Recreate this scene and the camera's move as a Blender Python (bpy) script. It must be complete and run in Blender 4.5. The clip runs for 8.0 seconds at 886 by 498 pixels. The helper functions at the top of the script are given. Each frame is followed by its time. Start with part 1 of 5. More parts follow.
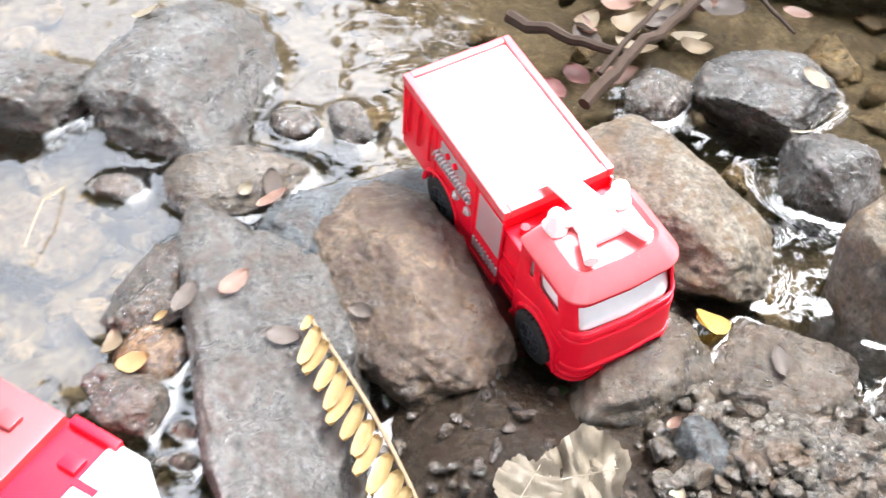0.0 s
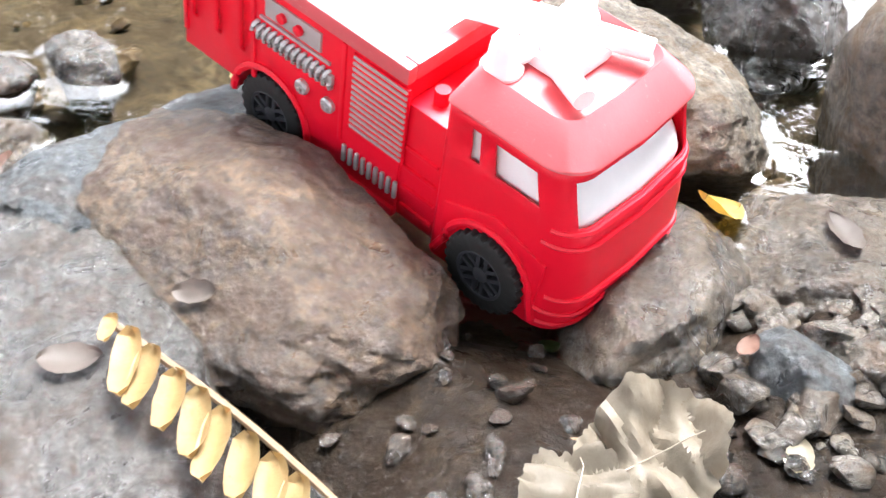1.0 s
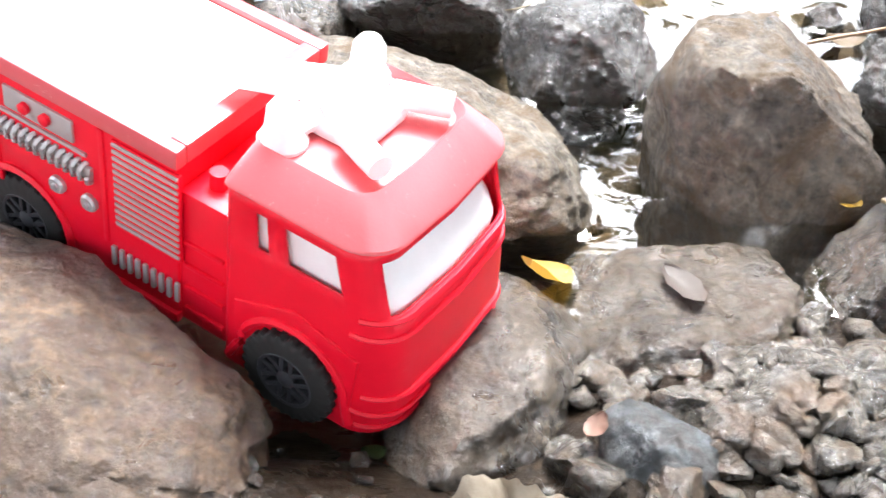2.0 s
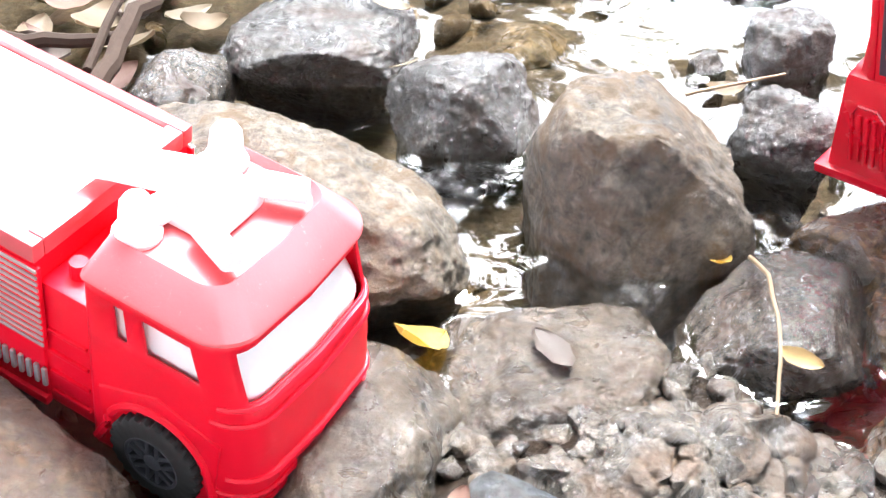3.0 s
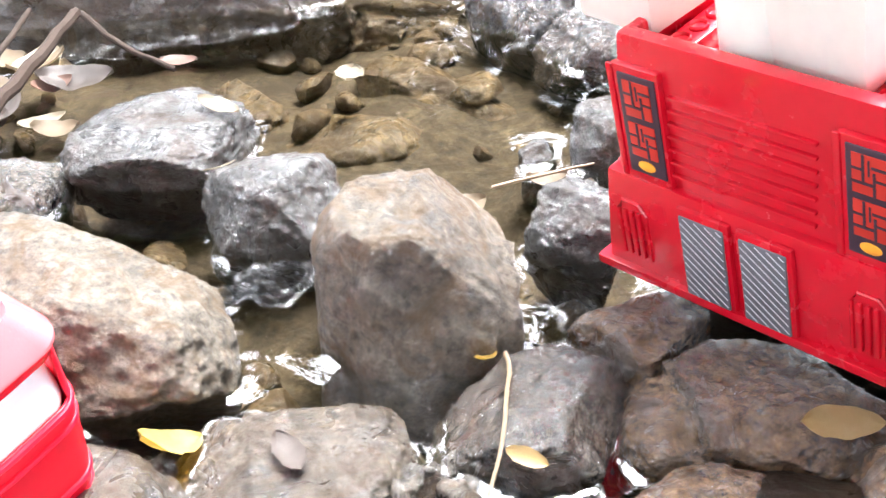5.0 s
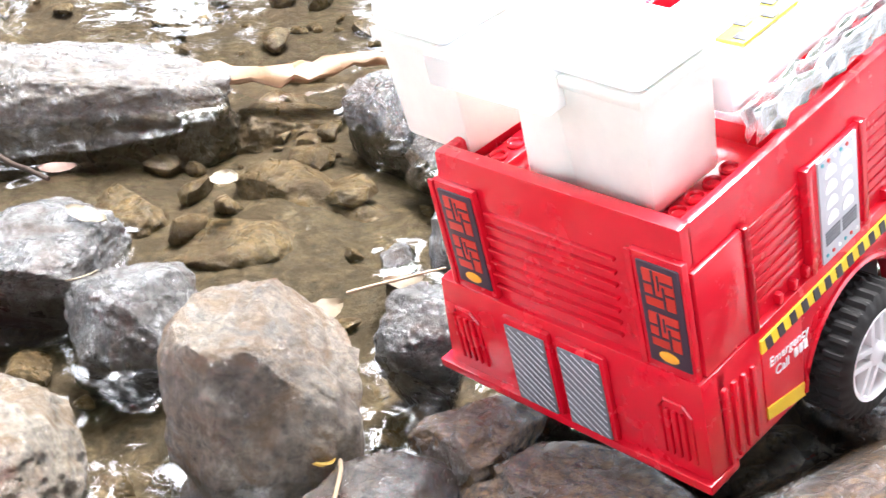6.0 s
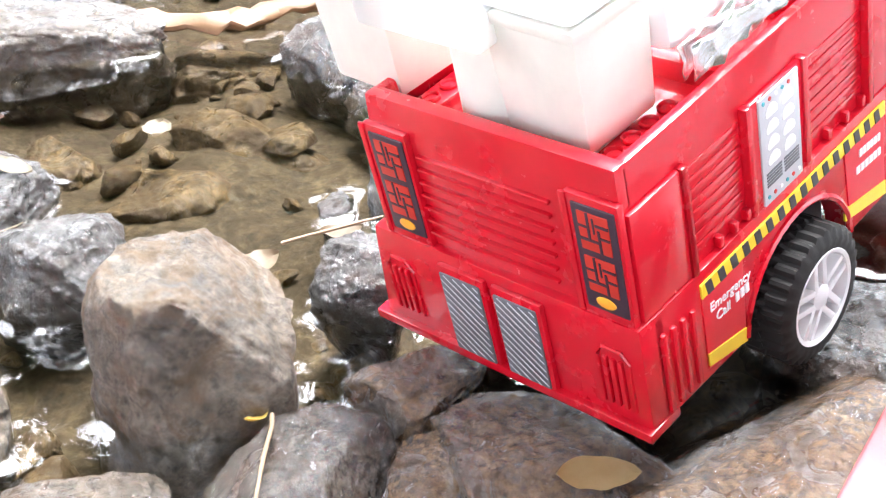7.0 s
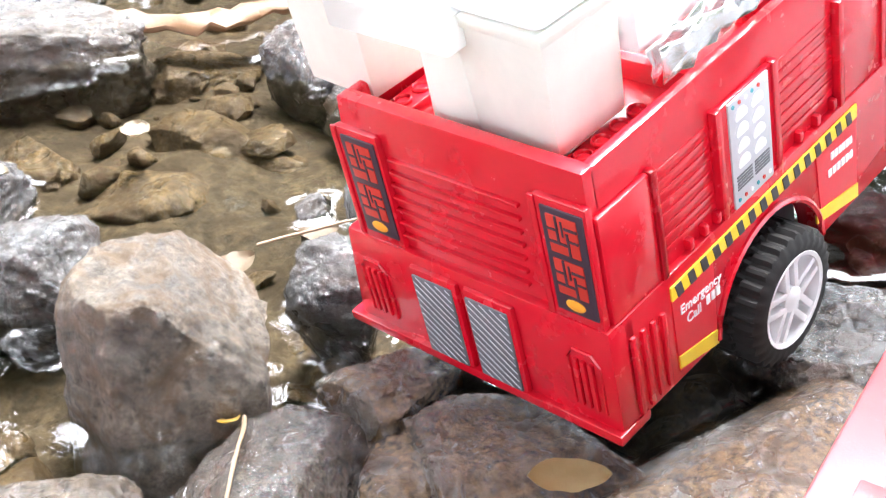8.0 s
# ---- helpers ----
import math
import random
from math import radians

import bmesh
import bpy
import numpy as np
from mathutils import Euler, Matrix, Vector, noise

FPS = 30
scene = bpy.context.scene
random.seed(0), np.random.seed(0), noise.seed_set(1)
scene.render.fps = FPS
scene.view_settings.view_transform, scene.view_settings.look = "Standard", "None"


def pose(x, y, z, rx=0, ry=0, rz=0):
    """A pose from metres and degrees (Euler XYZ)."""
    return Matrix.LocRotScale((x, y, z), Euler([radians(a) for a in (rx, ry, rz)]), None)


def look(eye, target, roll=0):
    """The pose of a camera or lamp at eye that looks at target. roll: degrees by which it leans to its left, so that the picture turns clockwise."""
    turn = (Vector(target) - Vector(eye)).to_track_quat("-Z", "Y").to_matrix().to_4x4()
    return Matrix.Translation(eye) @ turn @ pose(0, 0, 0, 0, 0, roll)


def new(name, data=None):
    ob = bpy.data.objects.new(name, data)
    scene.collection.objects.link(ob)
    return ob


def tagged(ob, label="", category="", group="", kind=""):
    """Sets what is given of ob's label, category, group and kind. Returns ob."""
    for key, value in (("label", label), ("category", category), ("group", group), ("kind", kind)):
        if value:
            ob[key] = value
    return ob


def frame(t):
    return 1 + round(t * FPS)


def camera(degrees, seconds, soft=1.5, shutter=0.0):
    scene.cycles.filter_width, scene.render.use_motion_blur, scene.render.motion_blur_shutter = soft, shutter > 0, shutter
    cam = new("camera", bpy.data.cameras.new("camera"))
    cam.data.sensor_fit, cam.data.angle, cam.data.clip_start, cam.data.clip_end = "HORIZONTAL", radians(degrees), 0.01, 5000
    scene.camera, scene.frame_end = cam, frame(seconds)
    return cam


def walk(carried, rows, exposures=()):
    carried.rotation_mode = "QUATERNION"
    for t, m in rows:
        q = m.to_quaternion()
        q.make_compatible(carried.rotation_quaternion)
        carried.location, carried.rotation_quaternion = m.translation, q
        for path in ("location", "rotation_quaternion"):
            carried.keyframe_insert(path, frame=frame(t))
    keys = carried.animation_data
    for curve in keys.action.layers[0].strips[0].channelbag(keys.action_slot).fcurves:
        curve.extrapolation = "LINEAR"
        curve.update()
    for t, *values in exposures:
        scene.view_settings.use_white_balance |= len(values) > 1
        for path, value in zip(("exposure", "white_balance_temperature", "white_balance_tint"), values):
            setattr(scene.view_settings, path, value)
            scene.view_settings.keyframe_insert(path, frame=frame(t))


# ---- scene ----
from mathutils import kdtree

cam = camera(38.0, 8.0, soft=1.2, shutter=0.2)
PATH = [
    (0.0, 0.1074, -0.5207, 0.6083, 42.44, 0.08, 29.44),
    (0.5, 0.0128, -0.4653, 0.4813, 44.25, -1.56, 17.91),
    (1.0, -0.0407, -0.4184, 0.3276, 47.82, -1.25, 10.71),
    (1.5, -0.0487, -0.3783, 0.2998, 51.43, -0.89, 2.87),
    (2.0, -0.0355, -0.3701, 0.2922, 51.47, -1.40, 1.12),
    (2.2, -0.0257, -0.3665, 0.2898, 51.83, -1.70, -0.05),
    (3.3, 0.0035, -0.3608, 0.3258, 51.61, -1.71, -1.95),
    (3.5, 0.0150, -0.3618, 0.3267, 52.35, -1.65, -2.38),
    (4.0, 0.0368, -0.3544, 0.3285, 53.46, -1.19, -0.91),
    (4.2, 0.0520, -0.3551, 0.3320, 53.45, -0.70, -0.57),
    (5.3, 0.1454, -0.3627, 0.3384, 55.23, 2.26, 0.75),
    (5.5, 0.1546, -0.3637, 0.3431, 55.86, 2.36, 0.35),
    (6.0, 0.1788, -0.3684, 0.3571, 57.71, 1.71, -1.31),
    (6.5, 0.1934, -0.3611, 0.3502, 56.65, 1.32, -2.57),
    (7.0, 0.1893, -0.3566, 0.3441, 55.72, 1.24, -3.17),
    (7.5, 0.1967, -0.3549, 0.3501, 56.47, 0.96, -3.56),
    (8.0, 0.1967, -0.3571, 0.3452, 55.71, 0.97, -3.48),
]
walk(cam, [(t, pose(*p)) for t, *p in PATH], exposures=[(0.0, 2.84, 6150, 10), (1.0, 2.92, 6150, 10), (2.2, 3.04, 6150, 10), (3.5, 3.36, 6100, 11), (5.5, 3.40, 6100, 11), (8.0, 3.36, 6100, 11)])

# ---- daylight: bright, thinly overcast ----
world = bpy.data.worlds.new("sky")
scene.world = world
world.use_nodes = True
wn = world.node_tree.nodes
sky = wn.new("ShaderNodeTexSky")
sky.sky_type, sky.sun_disc = "NISHITA", False
sky.sun_elevation, sky.sun_rotation = radians(62), radians(20)
sky.air_density, sky.dust_density, sky.ozone_density = 1.0, 5.0, 1.0
soften = wn.new("ShaderNodeHueSaturation")
soften.inputs["Saturation"].default_value = 0.25
world.node_tree.links.new(sky.outputs[0], soften.inputs["Color"])
world.node_tree.links.new(soften.outputs[0], wn["Background"].inputs["Color"])
wn["Background"].inputs["Strength"].default_value = 0.15
sun = new("sun", bpy.data.lights.new("sun", "SUN"))
sun.data.energy, sun.data.angle, sun.data.color = 1.5, radians(25), (1.0, 0.98, 0.95)
sun.matrix_world = look((0.3, 0.55, 1.2), (0, 0, 0))


# ---- materials ----
def nodes_of(name):
    m = bpy.data.materials.new(name)
    m.use_nodes = True
    return m, m.node_tree.nodes, m.node_tree.links, m.node_tree.nodes["Principled BSDF"]


def noise_node(n, l, coord, scale, detail=6.0, rough=0.6, distortion=0.0):
    t = n.new("ShaderNodeTexNoise")
    t.inputs["Scale"].default_value, t.inputs["Detail"].default_value = scale, detail
    t.inputs["Roughness"].default_value, t.inputs["Distortion"].default_value = rough, distortion
    l.new(coord, t.inputs["Vector"])
    return t.outputs["Fac"]


def ramp_node(n, l, fac, stops):
    r = n.new("ShaderNodeValToRGB")
    while len(r.color_ramp.elements) < len(stops):
        r.color_ramp.elements.new(0.5)
    for e, (pos, col) in zip(r.color_ramp.elements, stops):
        e.position, e.color = pos, (*col, 1) if len(col) == 3 else col
    l.new(fac, r.inputs["Fac"])
    return r.outputs["Color"]


def mix_node(n, l, fac, a, b, blend="MIX"):
    m = n.new("ShaderNodeMix")
    m.data_type, m.blend_type = "RGBA", blend
    for value, socket in ((fac, m.inputs[0]), (a, m.inputs[6]), (b, m.inputs[7])):
        if isinstance(value, (int, float)):
            socket.default_value = value
        elif isinstance(value, tuple):
            socket.default_value = (*value, 1)
        else:
            l.new(value, socket)
    return m.outputs[2]


def bump_node(n, l, height, strength, distance, after=None):
    b = n.new("ShaderNodeBump")
    b.inputs["Strength"].default_value, b.inputs["Distance"].default_value = strength, distance
    l.new(height, b.inputs["Height"])
    if after is not None:
        l.new(after, b.inputs["Normal"])
    return b.outputs["Normal"]


def rock_material(name, dark, mid, light, stain, rough=(0.35, 0.7), grain=260.0, relief=0.0030, wet=0.5):
    """Stone: broad tone patches, mineral grain, brown stains, damp gloss in patches."""
    m, n, l, bsdf = nodes_of(name)
    geo = n.new("ShaderNodeNewGeometry").outputs["Position"]
    info = n.new("ShaderNodeObjectInfo").outputs["Random"]
    shift = n.new("ShaderNodeVectorMath")
    shift.operation = "ADD"
    l.new(geo, shift.inputs[0])
    comb = n.new("ShaderNodeCombineXYZ")
    l.new(info, comb.inputs[0]), l.new(info, comb.inputs[2])
    l.new(comb.outputs[0], shift.inputs[1])
    p = shift.outputs[0]
    broad = noise_node(n, l, p, 22, 5, 0.6, 0.6)
    fine = noise_node(n, l, p, grain, 8, 0.72)
    speck = noise_node(n, l, p, grain * 3.2, 3, 0.6)
    patches = noise_node(n, l, p, 38, 6, 0.65, 1.2)
    col = ramp_node(n, l, broad, [(0.3, dark), (0.5, mid), (0.7, light)])
    tint = ramp_node(n, l, fine, [(0.32, (0.28, 0.27, 0.26)), (0.5, (0.95, 0.95, 0.95)), (0.68, (1.75, 1.72, 1.66))])
    col = mix_node(n, l, 0.9, col, tint, "MULTIPLY")
    pits = n.new("ShaderNodeTexVoronoi")
    pits.inputs["Scale"].default_value = grain * 0.8
    l.new(p, pits.inputs["Vector"])
    holes = ramp_node(n, l, pits.outputs["Distance"], [(0.12, (0.4, 0.38, 0.36)), (0.4, (1, 1, 1))])
    col = mix_node(n, l, 0.7, col, holes, "MULTIPLY")
    vein = n.new("ShaderNodeTexVoronoi")
    vein.feature = "DISTANCE_TO_EDGE"
    vein.inputs["Scale"].default_value = 34
    warp = n.new("ShaderNodeVectorMath")
    warp.operation = "MULTIPLY_ADD"
    warp.inputs[1].default_value = (0.035, 0.035, 0.035)
    wn2 = n.new("ShaderNodeTexNoise")
    wn2.inputs["Scale"].default_value = 45
    l.new(p, wn2.inputs["Vector"]), l.new(wn2.outputs["Color"], warp.inputs[0]), l.new(p, warp.inputs[2])
    l.new(warp.outputs[0], vein.inputs["Vector"])
    cracks = ramp_node(n, l, vein.outputs["Distance"], [(0.0, (0.45, 0.42, 0.4)), (0.035, (1, 1, 1))])
    col = mix_node(n, l, 0.55, col, cracks, "MULTIPLY")
    st = ramp_node(n, l, patches, [(0.47, (0, 0, 0)), (0.62, (1, 1, 1))])
    col = mix_node(n, l, st, col, stain)
    sp = ramp_node(n, l, speck, [(0.62, (0, 0, 0)), (0.72, (1, 1, 1))])
    spm = mix_node(n, l, sp, col, light)
    col = mix_node(n, l, 0.5, col, spm)
    l.new(col, bsdf.inputs["Base Color"])
    rr = n.new("ShaderNodeMapRange")
    rr.inputs[1].default_value, rr.inputs[2].default_value = 0.35, 0.65
    rr.inputs[3].default_value, rr.inputs[4].default_value = rough
    l.new(patches, rr.inputs[0])
    l.new(rr.outputs[0], bsdf.inputs["Roughness"])
    nb = bump_node(n, l, noise_node(n, l, p, 90, 6, 0.7, 0.8), 0.6, relief * 1.6, bump_node(n, l, broad, 0.5, relief * 3))
    nb = bump_node(n, l, fine, 1.0, relief * 1.25, nb)
    nb = bump_node(n, l, pits.outputs["Distance"], 0.6, relief * 0.9, nb)
    nb = bump_node(n, l, noise_node(n, l, p, grain * 2.6, 5, 0.75), 0.9, relief * 0.6, nb)
    l.new(nb, bsdf.inputs["Normal"])
    film = n.new("ShaderNodeMapRange")
    film.inputs[1].default_value, film.inputs[2].default_value = 0.35, 0.62
    film.inputs[3].default_value, film.inputs[4].default_value = wet, wet * 0.45
    l.new(noise_node(n, l, p, 55, 5, 0.6, 1.0), film.inputs[0])
    l.new(film.outputs[0], bsdf.inputs["Coat Weight"])
    beads = noise_node(n, l, p, 150, 2.5, 0.6, 0.5)
    l.new(bump_node(n, l, fine, 0.6, relief * 0.6, bump_node(n, l, beads, 1.0, relief * 1.3)), bsdf.inputs["Coat Normal"])
    bsdf.inputs["Coat Roughness"].default_value = 0.06
    bsdf.inputs["Coat IOR"].default_value = 1.85
    return m


STONE_BROWN = rock_material("stone_brown", (0.060, 0.036, 0.020), (0.132, 0.083, 0.046), (0.240, 0.166, 0.098), (0.097, 0.053, 0.028), (0.25, 0.6), 230, 0.0045, 0.5)
STONE_GREY = rock_material("stone_grey", (0.043, 0.039, 0.034), (0.090, 0.083, 0.073), (0.160, 0.152, 0.140), (0.070, 0.045, 0.025), (0.16, 0.5), 220, 0.0065, 0.9)
STONE_BLUE = rock_material("stone_blue", (0.064, 0.075, 0.085), (0.111, 0.126, 0.136), (0.178, 0.196, 0.208), (0.085, 0.072, 0.060), (0.25, 0.6), 260, 0.0060, 0.6)
STONE_PALE = rock_material("stone_pale", (0.12, 0.10, 0.076), (0.235, 0.195, 0.146), (0.35, 0.30, 0.23), (0.19, 0.125, 0.066), (0.35, 0.7), 220, 0.0060, 0.3)
STONE_TAUPE = rock_material("stone_taupe", (0.062, 0.046, 0.031), (0.132, 0.101, 0.068), (0.215, 0.176, 0.130), (0.105, 0.066, 0.032), (0.18, 0.5), 210, 0.0065, 0.9)
STONE_WET = rock_material("stone_wet", (0.032, 0.025, 0.020), (0.077, 0.059, 0.041), (0.153, 0.126, 0.099), (0.090, 0.050, 0.027), (0.08, 0.35), 230, 0.0065, 1.0)
STONE_UMBER = rock_material("stone_umber", (0.088, 0.045, 0.019), (0.195, 0.106, 0.044), (0.28, 0.17, 0.082), (0.105, 0.057, 0.028), (0.1, 0.35), 220, 0.0055, 0.95)
STONE_OCHRE = rock_material("stone_ochre", (0.10, 0.068, 0.034), (0.21, 0.15, 0.078), (0.31, 0.235, 0.13), (0.11, 0.068, 0.03), (0.2, 0.5), 180)
STONE_RUBBLE = rock_material("stone_rubble", (0.07, 0.057, 0.042), (0.15, 0.127, 0.097), (0.25, 0.222, 0.182), (0.15, 0.09, 0.045), (0.15, 0.45), 230, 0.005, 0.95)
SILT = rock_material("pool_silt", (0.048, 0.034, 0.017), (0.098, 0.072, 0.037), (0.155, 0.118, 0.064), (0.060, 0.040, 0.018), (0.4, 0.7), 150, 0.002, 0.0)
MUD = rock_material("stream_mud", (0.012, 0.0078, 0.0046), (0.026, 0.0175, 0.0105), (0.052, 0.036, 0.022), (0.024, 0.014, 0.0078), (0.2, 0.45), 160, 0.003, 0.10)
MUD.node_tree.nodes["Principled BSDF"].inputs["Specular IOR Level"].default_value = 0.12


def plastic(name, color, rough, scuff, wear=0.5, coat=0.0, subsurface=0.0):
    """Moulded toy plastic: slight mottling, scuffs, uneven gloss."""
    m, n, l, bsdf = nodes_of(name)
    p = n.new("ShaderNodeTexCoord").outputs["Object"]
    a = noise_node(n, l, p, 60, 4, 0.6)
    b = noise_node(n, l, p, 900, 3, 0.7)
    base = mix_node(n, l, a, tuple(c * 0.86 for c in color), tuple(min(1, c * 1.1) for c in color))
    marks = ramp_node(n, l, noise_node(n, l, p, 210, 7, 0.75, 1.5), [(0.62, (0, 0, 0)), (0.74, (wear, wear, wear))])
    l.new(mix_node(n, l, marks, base, scuff), bsdf.inputs["Base Color"])
    r = n.new("ShaderNodeMapRange")
    r.inputs[3].default_value, r.inputs[4].default_value = rough * 0.75, rough * 1.4
    l.new(a, r.inputs[0])
    l.new(r.outputs[0], bsdf.inputs["Roughness"])
    l.new(bump_node(n, l, b, 0.12, 0.0004, bump_node(n, l, a, 0.15, 0.0015)), bsdf.inputs["Normal"])
    bsdf.inputs["Coat Weight"].default_value = coat
    if subsurface:
        bsdf.inputs["Subsurface Weight"].default_value = subsurface
        bsdf.inputs["Subsurface Radius"].default_value = (1.0, 0.5, 0.4)
        bsdf.inputs["Subsurface Scale"].default_value = 0.003
    return m


RED = plastic("red_plastic", (0.80, 0.004, 0.024), 0.36, (0.8, 0.2, 0.22), 0.3, 0.06)
RED.node_tree.nodes["Principled BSDF"].inputs["Specular IOR Level"].default_value = 0.3
# paler red for upward faces: sky sheen put into the colour, plus pale scuffs
RED_SHEEN_WORN = plastic("sheen_worn_red_plastic", (0.64, 0.105, 0.115), 0.34, (0.80, 0.42, 0.41), 0.7, 0.12)
RED_DULL = plastic("dull_red_plastic", (0.30, 0.034, 0.040), 0.4, (0.5, 0.2, 0.2), 0.5, 0.1)
RED_DEEP = plastic("deep_red_plastic", (0.58, 0.004, 0.018), 0.24, (0.66, 0.06, 0.07), 0.12, 0.4)
WHITE = plastic("white_plastic", (0.88, 0.87, 0.86), 0.35, (0.75, 0.72, 0.68), 0.3)
CREAM = plastic("cream_plastic", (0.75, 0.73, 0.65), 0.4, (0.72, 0.68, 0.58), 0.3, 0.0, 0.15)
SILVER = plastic("silver_paint", (0.52, 0.5, 0.49), 0.4, (0.6, 0.06, 0.07), 0.5)
SILVER.node_tree.nodes["Principled BSDF"].inputs["Metallic"].default_value = 0.55
RUBBER = plastic("black_rubber", (0.022, 0.021, 0.02), 0.6, (0.16, 0.13, 0.10), 0.6)
RUBBER.node_tree.nodes["Principled BSDF"].inputs["Specular IOR Level"].default_value = 0.25
BLACK = plastic("black_plastic", (0.03, 0.03, 0.034), 0.4, (0.06, 0.055, 0.05), 0.4)
HUB_WHITE = plastic("hub_white", (0.82, 0.82, 0.82), 0.35, (0.4, 0.36, 0.3), 0.6)
STICKER_DARK = plastic("sticker_dark", (0.045, 0.025, 0.04), 0.35, (0.12, 0.05, 0.05), 0.3)
STICKER_RED = plastic("sticker_red", (0.52, 0.03, 0.018), 0.35, (0.5, 0.1, 0.05), 0.3)
STICKER_FIELD = plastic("sticker_field", (0.66, 0.006, 0.022), 0.3, (0.7, 0.2, 0.2), 0.3)
STICKER_AMBER = plastic("sticker_amber", (0.85, 0.36, 0.03), 0.35, (0.9, 0.6, 0.2), 0.3)
STICKER_YELLOW = plastic("sticker_yellow", (0.85, 0.62, 0.03), 0.35, (0.7, 0.5, 0.1), 0.3)
STICKER_GREY = plastic("sticker_grey", (0.5, 0.51, 0.53), 0.35, (0.6, 0.6, 0.6), 0.3)
STICKER_TEAL = plastic("sticker_teal", (0.05, 0.32, 0.36), 0.35, (0.2, 0.4, 0.4), 0.3)
GRILLE = plastic("grille_grey", (0.13, 0.13, 0.14), 0.35, (0.3, 0.3, 0.3), 0.4)
FOIL = plastic("foil", (0.8, 0.8, 0.8), 0.2, (0.6, 0.6, 0.6), 0.3)
FOIL.node_tree.nodes["Principled BSDF"].inputs["Metallic"].default_value = 0.9


def clear_plastic():
    m, n, l, bsdf = nodes_of("cloudy_plastic")
    bsdf.inputs["Base Color"].default_value = (0.9, 0.9, 0.88, 1)
    bsdf.inputs["Transmission Weight"].default_value = 0.55
    p = n.new("ShaderNodeTexCoord").outputs["Object"]
    r = n.new("ShaderNodeMapRange")
    r.inputs[3].default_value, r.inputs[4].default_value = 0.2, 0.45
    l.new(noise_node(n, l, p, 120), r.inputs[0])
    l.new(r.outputs[0], bsdf.inputs["Roughness"])
    return m


CLOUDY = clear_plastic()


def leaf_material(name, a, b, vein):
    m, n, l, bsdf = nodes_of(name)
    p = n.new("ShaderNodeTexCoord").outputs["Object"]
    rnd = n.new("ShaderNodeObjectInfo").outputs["Random"]
    f = noise_node(n, l, p, 160, 6, 0.65, 0.5)
    col = mix_node(n, l, f, a, b)
    spots = ramp_node(n, l, noise_node(n, l, p, 330, 5, 0.7), [(0.63, (0, 0, 0)), (0.75, (0.8, 0.8, 0.8))])
    col = mix_node(n, l, spots, col, vein)
    dim = n.new("ShaderNodeMapRange")
    dim.inputs[3].default_value, dim.inputs[4].default_value = 0.82, 1.12
    l.new(rnd, dim.inputs[0])
    hsv = n.new("ShaderNodeHueSaturation")
    l.new(dim.outputs[0], hsv.inputs["Value"]), l.new(col, hsv.inputs["Color"])
    l.new(hsv.outputs[0], bsdf.inputs["Base Color"])
    bsdf.inputs["Roughness"].default_value = 0.5
    l.new(bump_node(n, l, f, 0.4, 0.0008), bsdf.inputs["Normal"])
    return m


LEAF_YELLOW = leaf_material("leaf_yellow", (0.44, 0.30, 0.115), (0.56, 0.42, 0.21), (0.36, 0.21, 0.07))
LEAF_BRIGHT = leaf_material("leaf_bright_yellow", (0.52, 0.36, 0.07), (0.62, 0.47, 0.16), (0.55, 0.3, 0.03))
LEAF_TAN = leaf_material("leaf_tan", (0.245, 0.176, 0.108), (0.304, 0.245, 0.166), (0.166, 0.098, 0.049))
LEAF_PALE = leaf_material("leaf_pale", (0.363, 0.304, 0.211), (0.433, 0.386, 0.292), (0.246, 0.176, 0.100))
LEAF_DRY = leaf_material("leaf_dry", (0.20, 0.16, 0.115), (0.42, 0.365, 0.285), (0.170, 0.111, 0.060))
LEAF_PINK = leaf_material("leaf_pinkish", (0.245, 0.136, 0.102), (0.340, 0.225, 0.177), (0.163, 0.082, 0.054))
LEAF_MAROON = leaf_material("leaf_maroon", (0.16, 0.06, 0.055), (0.22, 0.1, 0.09), (0.1, 0.04, 0.035))
LEAF_GREYED = leaf_material("leaf_greyed", (0.152, 0.124, 0.107), (0.203, 0.169, 0.146), (0.101, 0.074, 0.056))
LEAF_GREEN = leaf_material("leaf_green", (0.05, 0.09, 0.02), (0.09, 0.14, 0.035), (0.04, 0.06, 0.02))
BARK = leaf_material("bark", (0.028, 0.018, 0.013), (0.06, 0.041, 0.03), (0.030, 0.018, 0.012))
BARK.node_tree.nodes["Principled BSDF"].inputs["Roughness"].default_value = 0.8
BARK.node_tree.nodes["Principled BSDF"].inputs["Specular IOR Level"].default_value = 0.2
BARK_PALE = leaf_material("bark_pale", (0.195, 0.131, 0.071), (0.285, 0.210, 0.128), (0.225, 0.143, 0.075))
WOOD = leaf_material("wet_wood", (0.180, 0.090, 0.036), (0.252, 0.144, 0.066), (0.108, 0.054, 0.024))


